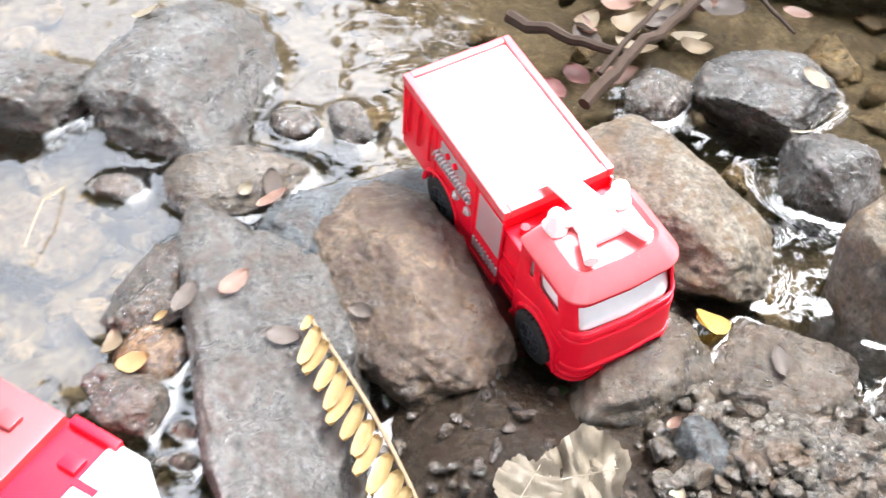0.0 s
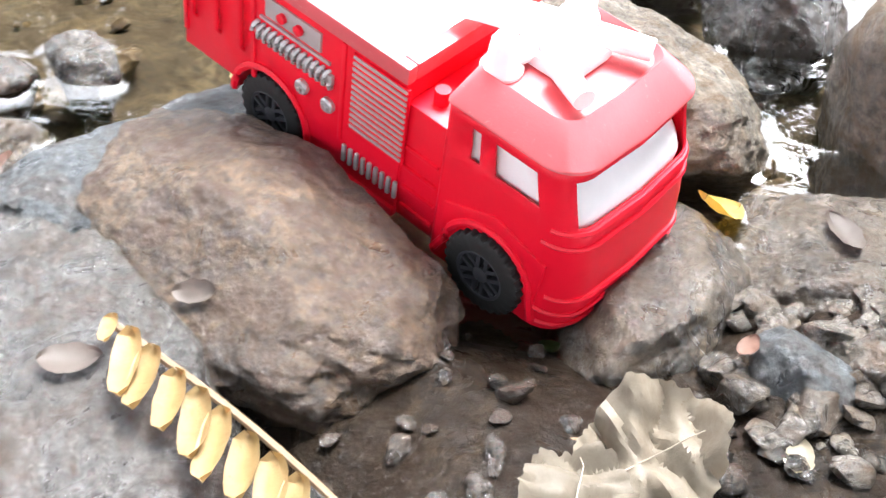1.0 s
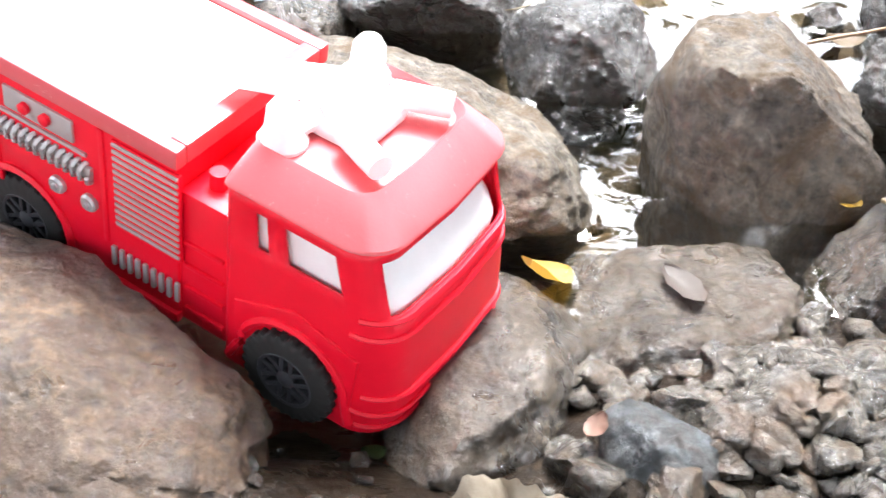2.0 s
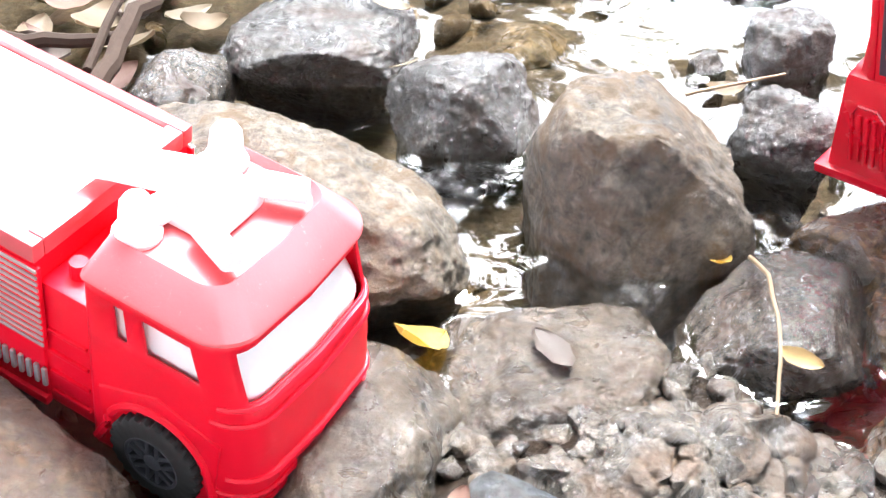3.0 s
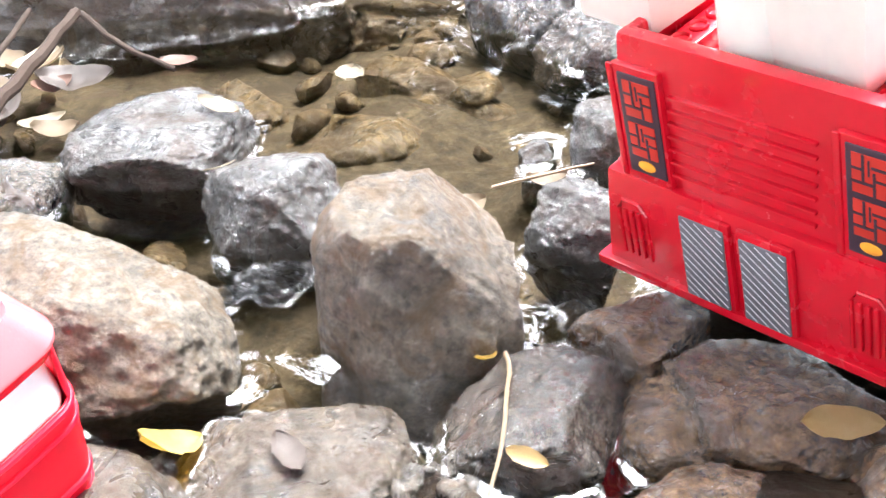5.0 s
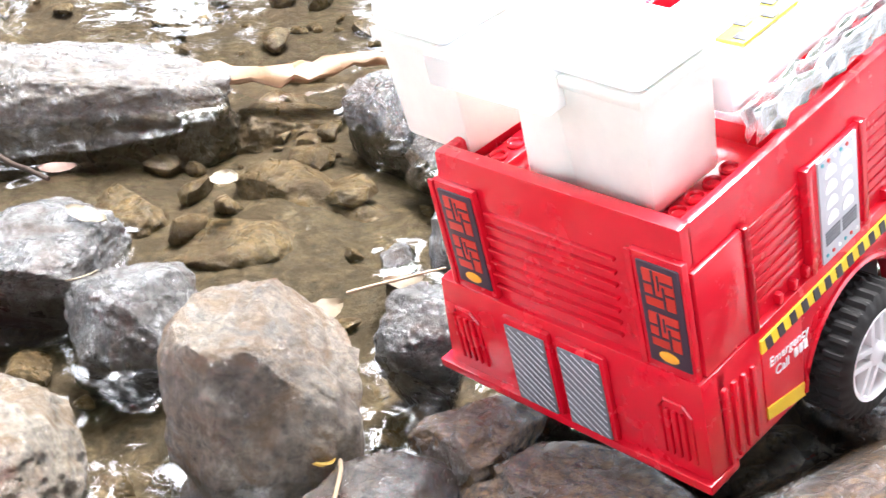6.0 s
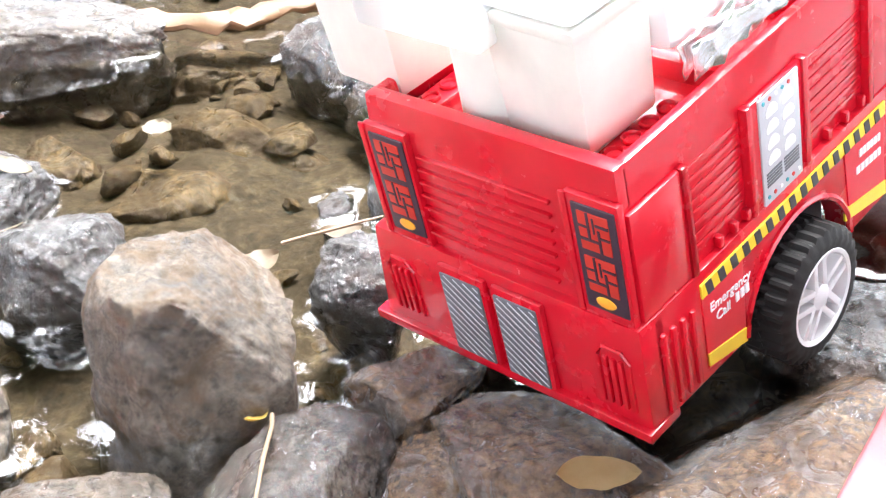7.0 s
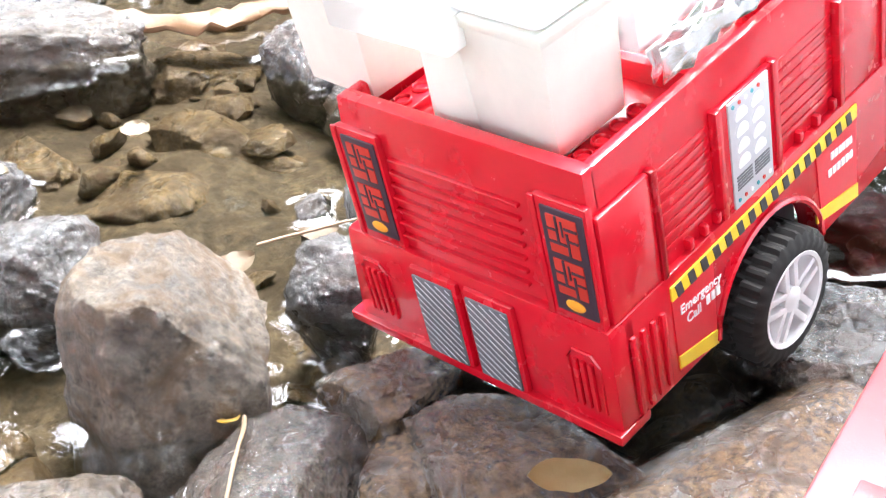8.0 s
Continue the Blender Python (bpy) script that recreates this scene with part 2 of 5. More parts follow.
def water_material():
    m = bpy.data.materials.new("water")
    m.use_nodes = True
    n, l = m.node_tree.nodes, m.node_tree.links
    n.remove(n["Principled BSDF"])
    p = n.new("ShaderNodeNewGeometry").outputs["Position"]
    a = noise_node(n, l, p, 13, 1.5, 0.45, 1.2)
    b = noise_node(n, l, p, 48, 1.5, 0.45, 1.6)
    nb = bump_node(n, l, b, 0.12, 0.0006, bump_node(n, l, a, 0.3, 0.0045))
    clear, gloss = n.new("ShaderNodeBsdfTransparent"), n.new("ShaderNodeBsdfGlossy")
    clear.inputs["Color"].default_value = (0.93, 0.89, 0.80, 1)
    gloss.inputs["Roughness"].default_value = 0.03
    fres, mix = n.new("ShaderNodeFresnel"), n.new("ShaderNodeMixShader")
    fres.inputs["IOR"].default_value = 2.1
    l.new(nb, fres.inputs["Normal"]), l.new(nb, gloss.inputs["Normal"])
    l.new(fres.outputs[0], mix.inputs[0]), l.new(clear.outputs[0], mix.inputs[1]), l.new(gloss.outputs[0], mix.inputs[2])
    l.new(mix.outputs[0], n["Material Output"].inputs["Surface"])
    return m


WATER = water_material()


# ---- mesh helpers ----
def put(name, bm, material, parent=None, smooth=True, at=None):
    for f in bm.faces:
        f.smooth = smooth
    me = bpy.data.meshes.new(name)
    bm.to_mesh(me)
    bm.free()
    me.materials.append(material)
    ob = new(name, me)
    if smooth:
        me.set_sharp_from_angle(angle=radians(32))
    if at is not None:
        ob.matrix_world = at
    if parent is not None:
        ob.parent = parent
    return ob


def part(name, bm, material, parent, label="", smooth=True):
    ob = put(name, bm, material, parent, smooth)
    return tagged(ob, label) if label else ob


def box(bm, x0, x1, y0, y1, z0, z1, bevel=0.0, taper=0.0):
    """A box with bevelled edges; taper draws the top in on all sides."""
    v = bmesh.ops.create_cube(bm, size=1.0)["verts"]
    for w in v:
        k = taper if w.co.z > 0 else 0.0
        w.co = ((x0 + x1) / 2 + w.co.x * (x1 - x0 - 2 * k), (y0 + y1) / 2 + w.co.y * (y1 - y0 - 2 * k), (z0 + z1) / 2 + w.co.z * (z1 - z0))
    if bevel:
        edges = list({e for w in v for e in w.link_edges})
        bmesh.ops.bevel(bm, geom=edges, offset=bevel, segments=2, profile=0.6, affect="EDGES")
    return bm


def tube(bm, points, radius, seg=8, tip=1.0):
    """A round bar along points, tapering to tip times its radius."""
    rings = []
    pts = [Vector(p) for p in points]
    for i, p in enumerate(pts):
        d = (pts[min(i + 1, len(pts) - 1)] - pts[max(i - 1, 0)]).normalized()
        side = d.orthogonal().normalized() if abs(d.z) > 0.95 else d.cross(Vector((0, 0, 1))).normalized()
        up = side.cross(d)
        r = radius * (1 + (tip - 1) * i / max(1, len(pts) - 1))
        rings.append([bm.verts.new(p + side * r * math.cos(a) + up * r * math.sin(a)) for a in [2 * math.pi * k / seg for k in range(seg)]])
    for a, b in zip(rings, rings[1:]):
        for k in range(seg):
            bm.faces.new((a[k], a[(k + 1) % seg], b[(k + 1) % seg], b[k]))
    bm.faces.new(rings[0][::-1]), bm.faces.new(rings[-1])
    return bm


def spin(bm, profile, seg=32, axis="y", at=(0, 0, 0), closed=False):
    """A turned shape: profile rows of (radius, distance along the axis)."""
    rings = []
    for r, h in profile:
        ring = []
        for k in range(seg):
            a = 2 * math.pi * k / seg
            c, s = r * math.cos(a), r * math.sin(a)
            co = {"x": (h, c, s), "y": (s, h, c), "z": (c, s, h)}[axis]
            ring.append(bm.verts.new(Vector(at) + Vector(co)))
        rings.append(ring)
    for a, b in zip(rings, rings[1:]):
        for k in range(seg):
            bm.faces.new((a[k], a[(k + 1) % seg], b[(k + 1) % seg], b[k]))
    if closed:
        for k in range(seg):
            bm.faces.new((rings[-1][k], rings[-1][(k + 1) % seg], rings[0][(k + 1) % seg], rings[0][k]))
    else:
        bm.faces.new(rings[0][::-1]), bm.faces.new(rings[-1])
    bmesh.ops.recalc_face_normals(bm, faces=bm.faces)
    return bm


def extrude_profile(bm, outline, y0, y1, bevel=0.0):
    """A side profile of (x, z) corners drawn out from y0 to y1."""
    a = [bm.verts.new((x, y0, z)) for x, z in outline]
    b = [bm.verts.new((x, y1, z)) for x, z in outline]
    k = len(outline)
    bm.faces.new(a[::-1]), bm.faces.new(b)
    for i in range(k):
        bm.faces.new((a[i], a[(i + 1) % k], b[(i + 1) % k], b[i]))
    bmesh.ops.recalc_face_normals(bm, faces=bm.faces)
    if bevel:
        rim = [e for e in bm.edges if abs(e.verts[0].co.y - e.verts[1].co.y) < 1e-7 and len(e.link_faces) == 2 and any(len(f.verts) > 4 for f in e.link_faces)]
        bmesh.ops.bevel(bm, geom=rim, offset=bevel, segments=2, profile=0.6, affect="EDGES")
    return bm


def arch(cx, cz, r, steps=12, start=180, end=0):
    return [(cx + r * math.cos(radians(start + (end - start) * i / steps)), cz + r * math.sin(radians(start + (end - start) * i / steps))) for i in range(steps + 1)]


def empty(name, m, label, category, group=""):
    ob = new(name)
    ob.empty_display_size = 0.02
    ob.matrix_world = m
    return tagged(ob, label, category, group)


# ---- stream bed: one sheet to the horizon ----
WATER_Z = -0.022


def bed_height(x, y):
    d = math.hypot(x - 0.0, y - 0.15)
    near = math.exp(-max(0.0, d - 1.0) * 2.0)
    h = -0.058 + near * (0.02 * noise.noise((x * 9, y * 9, 0.3)) + 0.007 * noise.noise((x * 34, y * 34, 1.7)))
    # wet mud at the boulder's foot
    h += 0.010 * math.exp(-(((x + 0.085) / 0.055) ** 2 + ((y + 0.125) / 0.045) ** 2))
    # a low muddy bar between the near stones
    h += 0.056 * math.exp(-(((x - 0.02) / 0.17) ** 2 + ((y + 0.15) / 0.115) ** 2))
    h += 0.030 * math.exp(-(((x - 0.33) / 0.12) ** 2 + ((y + 0.05) / 0.12) ** 2))
    h += 0.036 * math.exp(-(((x - 0.095) / 0.06) ** 2 + ((y + 0.072) / 0.04) ** 2))
    h += 0.007 * math.exp(-(((x - 0.02) / 0.05) ** 2 + ((y + 0.075) / 0.04) ** 2))
    h += 0.034 * math.exp(-(((x - 0.21) / 0.08) ** 2 + ((y + 0.055) / 0.06) ** 2))
    h += 0.030 * math.exp(-(((x - 0.110) / 0.024) ** 2 + ((y + 0.016) / 0.022) ** 2))
    h += 0.012 * math.exp(-(((x - 0.020) / 0.022) ** 2 + ((y + 0.050) / 0.022) ** 2))
    h += 0.030 * math.exp(-(((x - 0.002) / 0.022) ** 2 + ((y - 0.004) / 0.020) ** 2))
    bank = max(0.0, d - 1.2)
    return h + 0.5 * (1 - math.exp(-bank * 0.25)) + 0.05 * min(1, bank) * noise.noise((x * 0.7, y * 0.7, 4))


def build_bed():
    n = 150
    bm = bmesh.new()
    line = [1.0 * u + 60.0 * u ** 7 for u in [2 * i / n - 1 for i in range(n + 1)]]
    grid = [[bm.verts.new((x, y + 0.1, bed_height(x, y + 0.1))) for x in line] for y in line]
    for j in range(n):
        for i in range(n):
            bm.faces.new((grid[j][i], grid[j][i + 1], grid[j + 1][i + 1], grid[j + 1][i]))
    bed = put("ground", bm, MUD)
    bed.data.materials.append(SILT)
    for f in bed.data.polygons:
        if f.center.z < -0.043 and f.center.xy.length < 3.0:
            f.material_index = 1
    return tagged(bed, "dark mud bank and brown silty stream bed", "ground", kind="structure")


build_bed()


# ---- stones ----
def rock_mesh(bm, seed, power=2.4, cuts=7, rough=0.07, level=4, flat_top=0.0):
    """A worn stone on a unit ball: squared off, broken by flat faces, then roughened."""
    rnd = random.Random(seed)
    verts = bmesh.ops.create_icosphere(bm, subdivisions=level, radius=1.0)["verts"]
    planes = []
    for _ in range(cuts):
        d = Vector((rnd.gauss(0, 1), rnd.gauss(0, 1), rnd.gauss(0, 0.6))).normalized()
        planes.append((d, rnd.uniform(0.64, 0.88)))
    off = Vector((rnd.uniform(-9, 9), rnd.uniform(-9, 9), rnd.uniform(-9, 9)))
    for v in verts:
        d = v.co.normalized()
        s = (abs(d.x) ** power + abs(d.y) ** power + abs(d.z) ** power) ** (-1 / power)
        p = d * s
        for q, dist in planes:
            over = p.dot(q) - dist
            if over > 0:
                p -= q * over * 0.93
        if flat_top and p.z > flat_top:
            p.z = flat_top + (p.z - flat_top) * 0.15
        k = noise.fractal(p * 1.6 + off, 1.0, 2.0, 4) * rough + noise.fractal(p * 6 + off, 0.7, 2.1, 5) * rough * 0.36
        k -= max(0.0, 0.12 - abs(noise.noise(p * 1.3 + off * 2))) * rough * 2.2
        v.co = p * (1 + k)
    return verts


STONES = [
    # name, x, y, z, half axes, turn, material, seed, power, cuts, flat top, label
    ("boulder", -0.172, -0.068, -0.010, 0.091, 0.056, 0.034, 143, STONE_BROWN, 3, 2.2, 4, 0.0, "rounded brown boulder with a tan worn ridge"),
    ("slab_stone", -0.213, -0.158, -0.022, 0.150, 0.052, 0.036, 135, STONE_GREY, 5, 3.4, 4, 0.75, "long flat grey slab of stone, top worn smooth"),
    ("stone", -0.205, -0.005, -0.022, 0.105, 0.052, 0.030, 48, STONE_BLUE, 8, 2.6, 5, 0.8, "flat blue-grey stone under the toy fire engine"),
    ("boulder", -0.060, 0.080, -0.019, 0.058, 0.088, 0.043, 49, STONE_PALE, 12, 2.4, 5, 0.0, "large pale tan boulder, dry on top"),
    ("stone", -0.022, -0.058, -0.024, 0.038, 0.050, 0.031, 155, STONE_TAUPE, 17, 3.0, 6, 0.76, "brown stone under the front of the toy fire engine"),
    ("stone", 0.046, -0.006, -0.034, 0.054, 0.043, 0.032, 2, STONE_TAUPE, 21, 3.0, 5, 0.8, "squarish damp grey-brown stone beside a yellow leaf"),
    ("boulder", 0.098, 0.084, -0.012, 0.045, 0.052, 0.061, 8, STONE_PALE, 26, 3.2, 6, 0.78, "angular pale brown boulder with a dark cleft"),
    ("stone", 0.026, 0.158, -0.018, 0.038, 0.034, 0.031, 8, STONE_GREY, 29, 2.5, 6, 0.0, "wet grey stone standing in the stream"),
    ("stone", -0.039, 0.230, -0.017, 0.046, 0.056, 0.023, 144, STONE_GREY, 33, 2.5, 5, 0.0, "low wet grey stone with a pale leaf on it"),
    ("stone", 0.173, 0.133, -0.014, 0.024, 0.031, 0.027, 41, STONE_GREY, 37, 2.4, 6, 0.0, "small wet grey stone beside the large toy truck"),
    ("stone", 0.148, 0.008, -0.026, 0.045, 0.037, 0.030, 42, STONE_WET, 41, 2.8, 7, 0.85, "rough dark wet stone with a twig across it"),
    ("stone", 0.034, -0.092, -0.029, 0.024, 0.028, 0.033, 113, STONE_BLUE, 45, 2.5, 6, 0.0, "small grey stone on the muddy bar"),
    ("boulder", -0.422, 0.026, -0.026, 0.070, 0.086, 0.046, 1, STONE_GREY, 49, 2.6, 6, 0.0, "broad wet grey boulder with rough rippled face"),
    ("boulder", -0.522, -0.036, -0.026, 0.046, 0.056, 0.044, 158, STONE_GREY, 53, 2.5, 6, 0.0, "wet grey boulder at the stream's edge"),
    ("stone", -0.330, -0.031, -0.024, 0.034, 0.053, 0.024, 132, STONE_TAUPE, 57, 2.3, 4, 0.8, "low brown stone with fallen leaves on it"),
    ("stone", -0.319, -0.133, -0.026, 0.032, 0.054, 0.026, 2, STONE_WET, 61, 2.6, 7, 0.0, "rough brown wet stone beside the slab"),
    ("pebble", -0.272, -0.224, -0.022, 0.028, 0.023, 0.015, 171, STONE_WET, 65, 2.4, 5, 0.0, "dark wet pebble with a brown face"),
    ("pebble", -0.300, -0.217, -0.022, 0.015, 0.013, 0.012, 25, STONE_WET, 69, 2.2, 3, 0.0, "small dark wet pebble"),
    ("stone", -0.119, 0.195, -0.028, 0.030, 0.034, 0.024, 176, STONE_WET, 73, 2.7, 7, 0.0, "dark wet stone under fallen twigs"),
    ("stone", 0.196, 0.066, -0.024, 0.038, 0.028, 0.022, 36, STONE_UMBER, 77, 2.3, 4, 0.0, "reddish brown wet stone under the large toy truck"),
    ("stone", 0.240, 0.014, -0.022, 0.052, 0.038, 0.024, 173, STONE_UMBER, 81, 2.6, 5, 0.8, "low wet brown stone under the large toy truck"),
    ("boulder", 0.335, -0.005, -0.026, 0.085, 0.052, 0.030, 40, STONE_UMBER, 85, 2.3, 3, 0.8, "smooth wet brown boulder beside the large truck's wheel"),
    ("boulder", -0.085, 0.448, -0.024, 0.128, 0.062, 0.042, 3, STONE_TAUPE, 89, 3.0, 5, 0.8, "flat-topped brown boulder standing in the pool"),
    ("stone", 0.100, 0.347, -0.062, 0.034, 0.072, 0.026, 56, STONE_OCHRE, 93, 2.5, 6, 0.0, "ochre brown stone under the water"),
    ("stone", 0.051, 0.298, -0.062, 0.045, 0.028, 0.024, 171, STONE_OCHRE, 97, 2.4, 5, 0.0, "ochre brown stone under the water"),
    ("stone", -0.021, 0.342, -0.062, 0.024, 0.035, 0.020, 36, STONE_OCHRE, 101, 2.4, 5, 0.0, "ochre brown stone under the water"),
    ("stone", 0.067, 0.452, -0.062, 0.056, 0.030, 0.024, 174, STONE_OCHRE, 105, 2.4, 5, 0.0, "ochre brown stone under the water"),
    ("stone", 0.158, 0.400, -0.026, 0.030, 0.042, 0.030, 51, STONE_WET, 109, 2.5, 6, 0.0, "dark wet stone behind the large toy truck"),
    ("pebble", -0.062, -0.112, -0.034, 0.018, 0.013, 0.015, 178, STONE_WET, 113, 2.4, 5, 0.0, "small dark wet pebble below the toy fire engine"),
    ("pebble", -0.332, 0.030, -0.026, 0.022, 0.019, 0.014, 20, STONE_WET, 121, 2.3, 4, 0.0, "low wet pebble ringed by water"),
    ("pebble", -0.294, 0.052, -0.024, 0.017, 0.022, 0.018, 60, STONE_WET, 125, 2.4, 5, 0.0, "brown wet pebble at the water's edge"),
    ("pebble", -0.399, -0.081, -0.026, 0.021, 0.014, 0.013, 25, STONE_WET, 129, 2.3, 4, 0.0, "reddish brown wet pebble in the shallows"),
    ("stone", -0.440, -0.125, -0.046, 0.045, 0.034, 0.020, 10, STONE_OCHRE, 133, 2.3, 4, 0.0, "ochre stone under shallow water"),
    ("stone", 0.205, 0.345, -0.024, 0.052, 0.030, 0.024, 170, STONE_WET, 137, 2.5, 6, 0.0, "dark wet stone at the far side of the pool"),
    ("stone", 0.198, 0.226, -0.020, 0.030, 0.026, 0.026, 30, STONE_GREY, 141, 2.5, 6, 0.0, "wet grey stone beside the large toy truck"),
    ("pebble", 0.158, 0.222, -0.028, 0.014, 0.012, 0.014, 30, STONE_GREY, 145, 2.4, 5, 0.0, "small grey pebble among leaves"),
    ("pebble", 0.084, -0.046, -0.022, 0.017, 0.014, 0.015, 15, STONE_GREY, 149, 2.5, 6, 0.0, "rough grey pebble packed among gravel"),
    ("pebble", 0.112, -0.058, -0.022, 0.014, 0.012, 0.013, 70, STONE_GREY, 153, 2.4, 6, 0.0, "rough grey pebble packed among gravel"),
    ("pebble", 0.070, -0.082, -0.022, 0.012, 0.011, 0.012, 40, STONE_BROWN, 157, 2.4, 6, 0.0, "rough brown pebble packed among gravel"),
    ("pebble", 0.095, -0.086, -0.022, 0.016, 0.012, 0.013, 120, STONE_GREY, 161, 2.4, 6, 0.0, "rough grey pebble packed among gravel"),
    ("pebble", 0.016, -0.062, -0.026, 0.009, 0.022, 0.010, 30, STONE_WET, 165, 2.6, 5, 0.0, "dark wet wedge of stone between two larger ones"),
    ("pebble", -0.224, -0.239, -0.024, 0.010, 0.009, 0.010, 0, STONE_WET, 169, 2.3, 4, 0.0, "small dark wet pebble"),
    ("pebble", -0.236, -0.222, -0.026, 0.009, 0.012, 0.009, 50, STONE_WET, 173, 2.3, 4, 0.0, "small dark wet pebble"),
    ("stone", 0.208, 0.010, -0.028, 0.036, 0.036, 0.021, 60, STONE_UMBER, 177, 2.5, 5, 0.0, "wet brown stone in front of the large truck's bumper"),
    ("stone", 0.196, -0.048, -0.026, 0.046, 0.034, 0.020, 25, STONE_UMBER, 185, 2.6, 6, 0.8, "low wet brown stone beside the rough dark stone"),
    ("pebble", 0.150, -0.058, -0.026, 0.018, 0.014, 0.013, 70, STONE_WET, 189, 2.5, 6, 0.0, "dark wet pebble beside a low brown stone"),
    ("stone", -0.290, -0.178, -0.028, 0.030, 0.026, 0.018, 100, STONE_UMBER, 181, 2.4, 5, 0.0, "brown wet stone beside the slab"),
    ("stone", 0.400, 0.100, -0.030, 0.060, 0.050, 0.024, 20, STONE_WET, 117, 2.5, 5, 0.8, "wet brown stone under the large toy truck"),
]
for nm, x, y, z, a, b, c, turn, mat, seed, power, cuts, flat, label in STONES:
    bm = bmesh.new()
    for v in rock_mesh(bm, seed, power, cuts if seed in (3, 5, 12, 26, 85) else cuts + 4, 0.085, 6 if a > 0.045 else 5, flat):
        lower = 1.6 if v.co.z < 0 else 1.0
        narrow = 1 - (0.14 * max(0.0, v.co.z) if seed == 26 else 0.0)
        q = Vector((v.co.x * a * narrow, v.co.y * b * narrow, v.co.z * c * lower))
        # chipped, pitted skin a few millimetres across
        chip = 0.0011 * (0.35 - abs(noise.noise(q * 95 + Vector((seed, 0, 0))))) + 0.0008 * noise.noise(q * 210 + Vector((0, seed, 0))) + 0.0004 * noise.noise(q * 430)
        v.co = q + q.normalized() * chip * (0.55 if seed in (3, 85) else 1.0)
    tagged(put(nm, bm, mat, at=pose(x, y, z, 0, 0, turn)), label, "stone")


# ---- water: one sheet that climbs a little where it wets the stones ----
def build_water():
    shore = []
    for ob in list(scene.objects):
        if ob.type != "MESH" or ob.name.split(".")[0] not in ("stone", "boulder", "pebble", "slab_stone"):
            continue
        co = np.empty(len(ob.data.vertices) * 3)
        ob.data.vertices.foreach_get("co", co)
        w = np.array(ob.matrix_world)
        p = co.reshape(-1, 3) @ w[:3, :3].T + w[:3, 3]
        shore.append(p[np.abs(p[:, 2] - WATER_Z) < 0.0016][:, :2])
    shore = np.concatenate(shore)
    tree_of = kdtree.KDTree(len(shore))
    for i, (x, y) in enumerate(shore):
        tree_of.insert((x, y, 0), i)
    tree_of.balance()
    n, m = 400, 380
    xs = np.concatenate([[-1.9, -1.2, -0.8], np.linspace(-0.60, 0.42, n), [0.8, 1.3, 1.9]])
    ys = np.concatenate([[-1.8, -1.0, -0.6], np.linspace(-0.34, 0.60, m), [0.9, 1.4, 2.0]])
    vs = []
    for y in ys:
        for x in xs:
            d = tree_of.find((x, y, 0))[2]
            vs.append((x, y, WATER_Z + (0.0028 * math.exp(-d / 0.0050) if d < 0.03 else 0.0)))
    k = len(xs)
    fs = [(j * k + i, j * k + i + 1, (j + 1) * k + i + 1, (j + 1) * k + i) for j in range(len(ys) - 1) for i in range(k - 1)]
    me = bpy.data.meshes.new("water")
    me.from_pydata(vs, [], fs)
    me.polygons.foreach_set("use_smooth", [True] * len(fs))
    me.materials.append(WATER)
    return tagged(new("water", me), "clear shallow stream water with small ripples", "water", kind="structure")


water = build_water()
water.visible_shadow = False


# ---- small toy fire engine ----
def wheel(parent, x, y, z, r, w, hub_mat, side, spokes=6, treads=26, wide=0.0):
    """Tyre with tread blocks and a spoked rim; side is the outward y direction."""
    bm = bmesh.new()
    h = w / 2
    g = 0.62 + wide
    spin(bm, [(r * g, -h), (r * 0.86, -h), (r * 0.95, -h * 0.85), (r * 0.97, -h * 0.75), (r * 0.97, -h * 0.10), (r * 0.97, h * 0.10), (r * 0.97, h * 0.75), (r * 0.95, h * 0.85), (r * 0.86, h), (r * g, h), (r * (g - 0.02), h * 0.5), (r * (g - 0.02), -h * 0.5)], treads * 4, closed=True)
    # tread blocks stand proud of the tyre, staggered from one shoulder to the other
    for v in bm.verts:
        turn = math.atan2(v.co.x, v.co.z) / (2 * math.pi) * treads * 4
        if math.hypot(v.co.x, v.co.z) > r * 0.94 and (round(turn) + (2 if v.co.y > 0 else 0)) % 4 < 2:
            v.co.x *= 1.065
            v.co.z *= 1.065
    wh = new("wheel")
    wh.empty_display_size = 0.005
    wh.parent = parent
    wh.location = (x, y, z)
    part("tyre", bm, RUBBER, wh)
    bm = bmesh.new()
    o = side * h
    spin(bm, [(r * g, o * 0.1), (r * (g + 0.04), o * 0.9), (r * g, o * 1.02), (r * (g - 0.06), o * 0.98), (r * (g - 0.08), o * 0.5), (r * 0.2, o * 0.5), (r * 0.2, o * 0.9), (r * 0.12, o * 1.0)], 32)
    for k in range(spokes):
        sub = bmesh.new()
        for lean in (-0.11, 0.11):
            box(sub, -r * 0.05 + lean * r, r * 0.05 + lean * r, min(o * 0.5, o * 0.92), max(o * 0.5, o * 0.92), r * 0.15, r * (g - 0.04), r * 0.015)
        sub.transform(Matrix.Rotation(2 * math.pi * k / spokes, 4, "Y"))
        me = bpy.data.meshes.new("tmp")
        sub.to_mesh(me), sub.free()
        bm.from_mesh(me)
        bpy.data.meshes.remove(me)
    part("rim", bm, hub_mat, wh)
    return wh


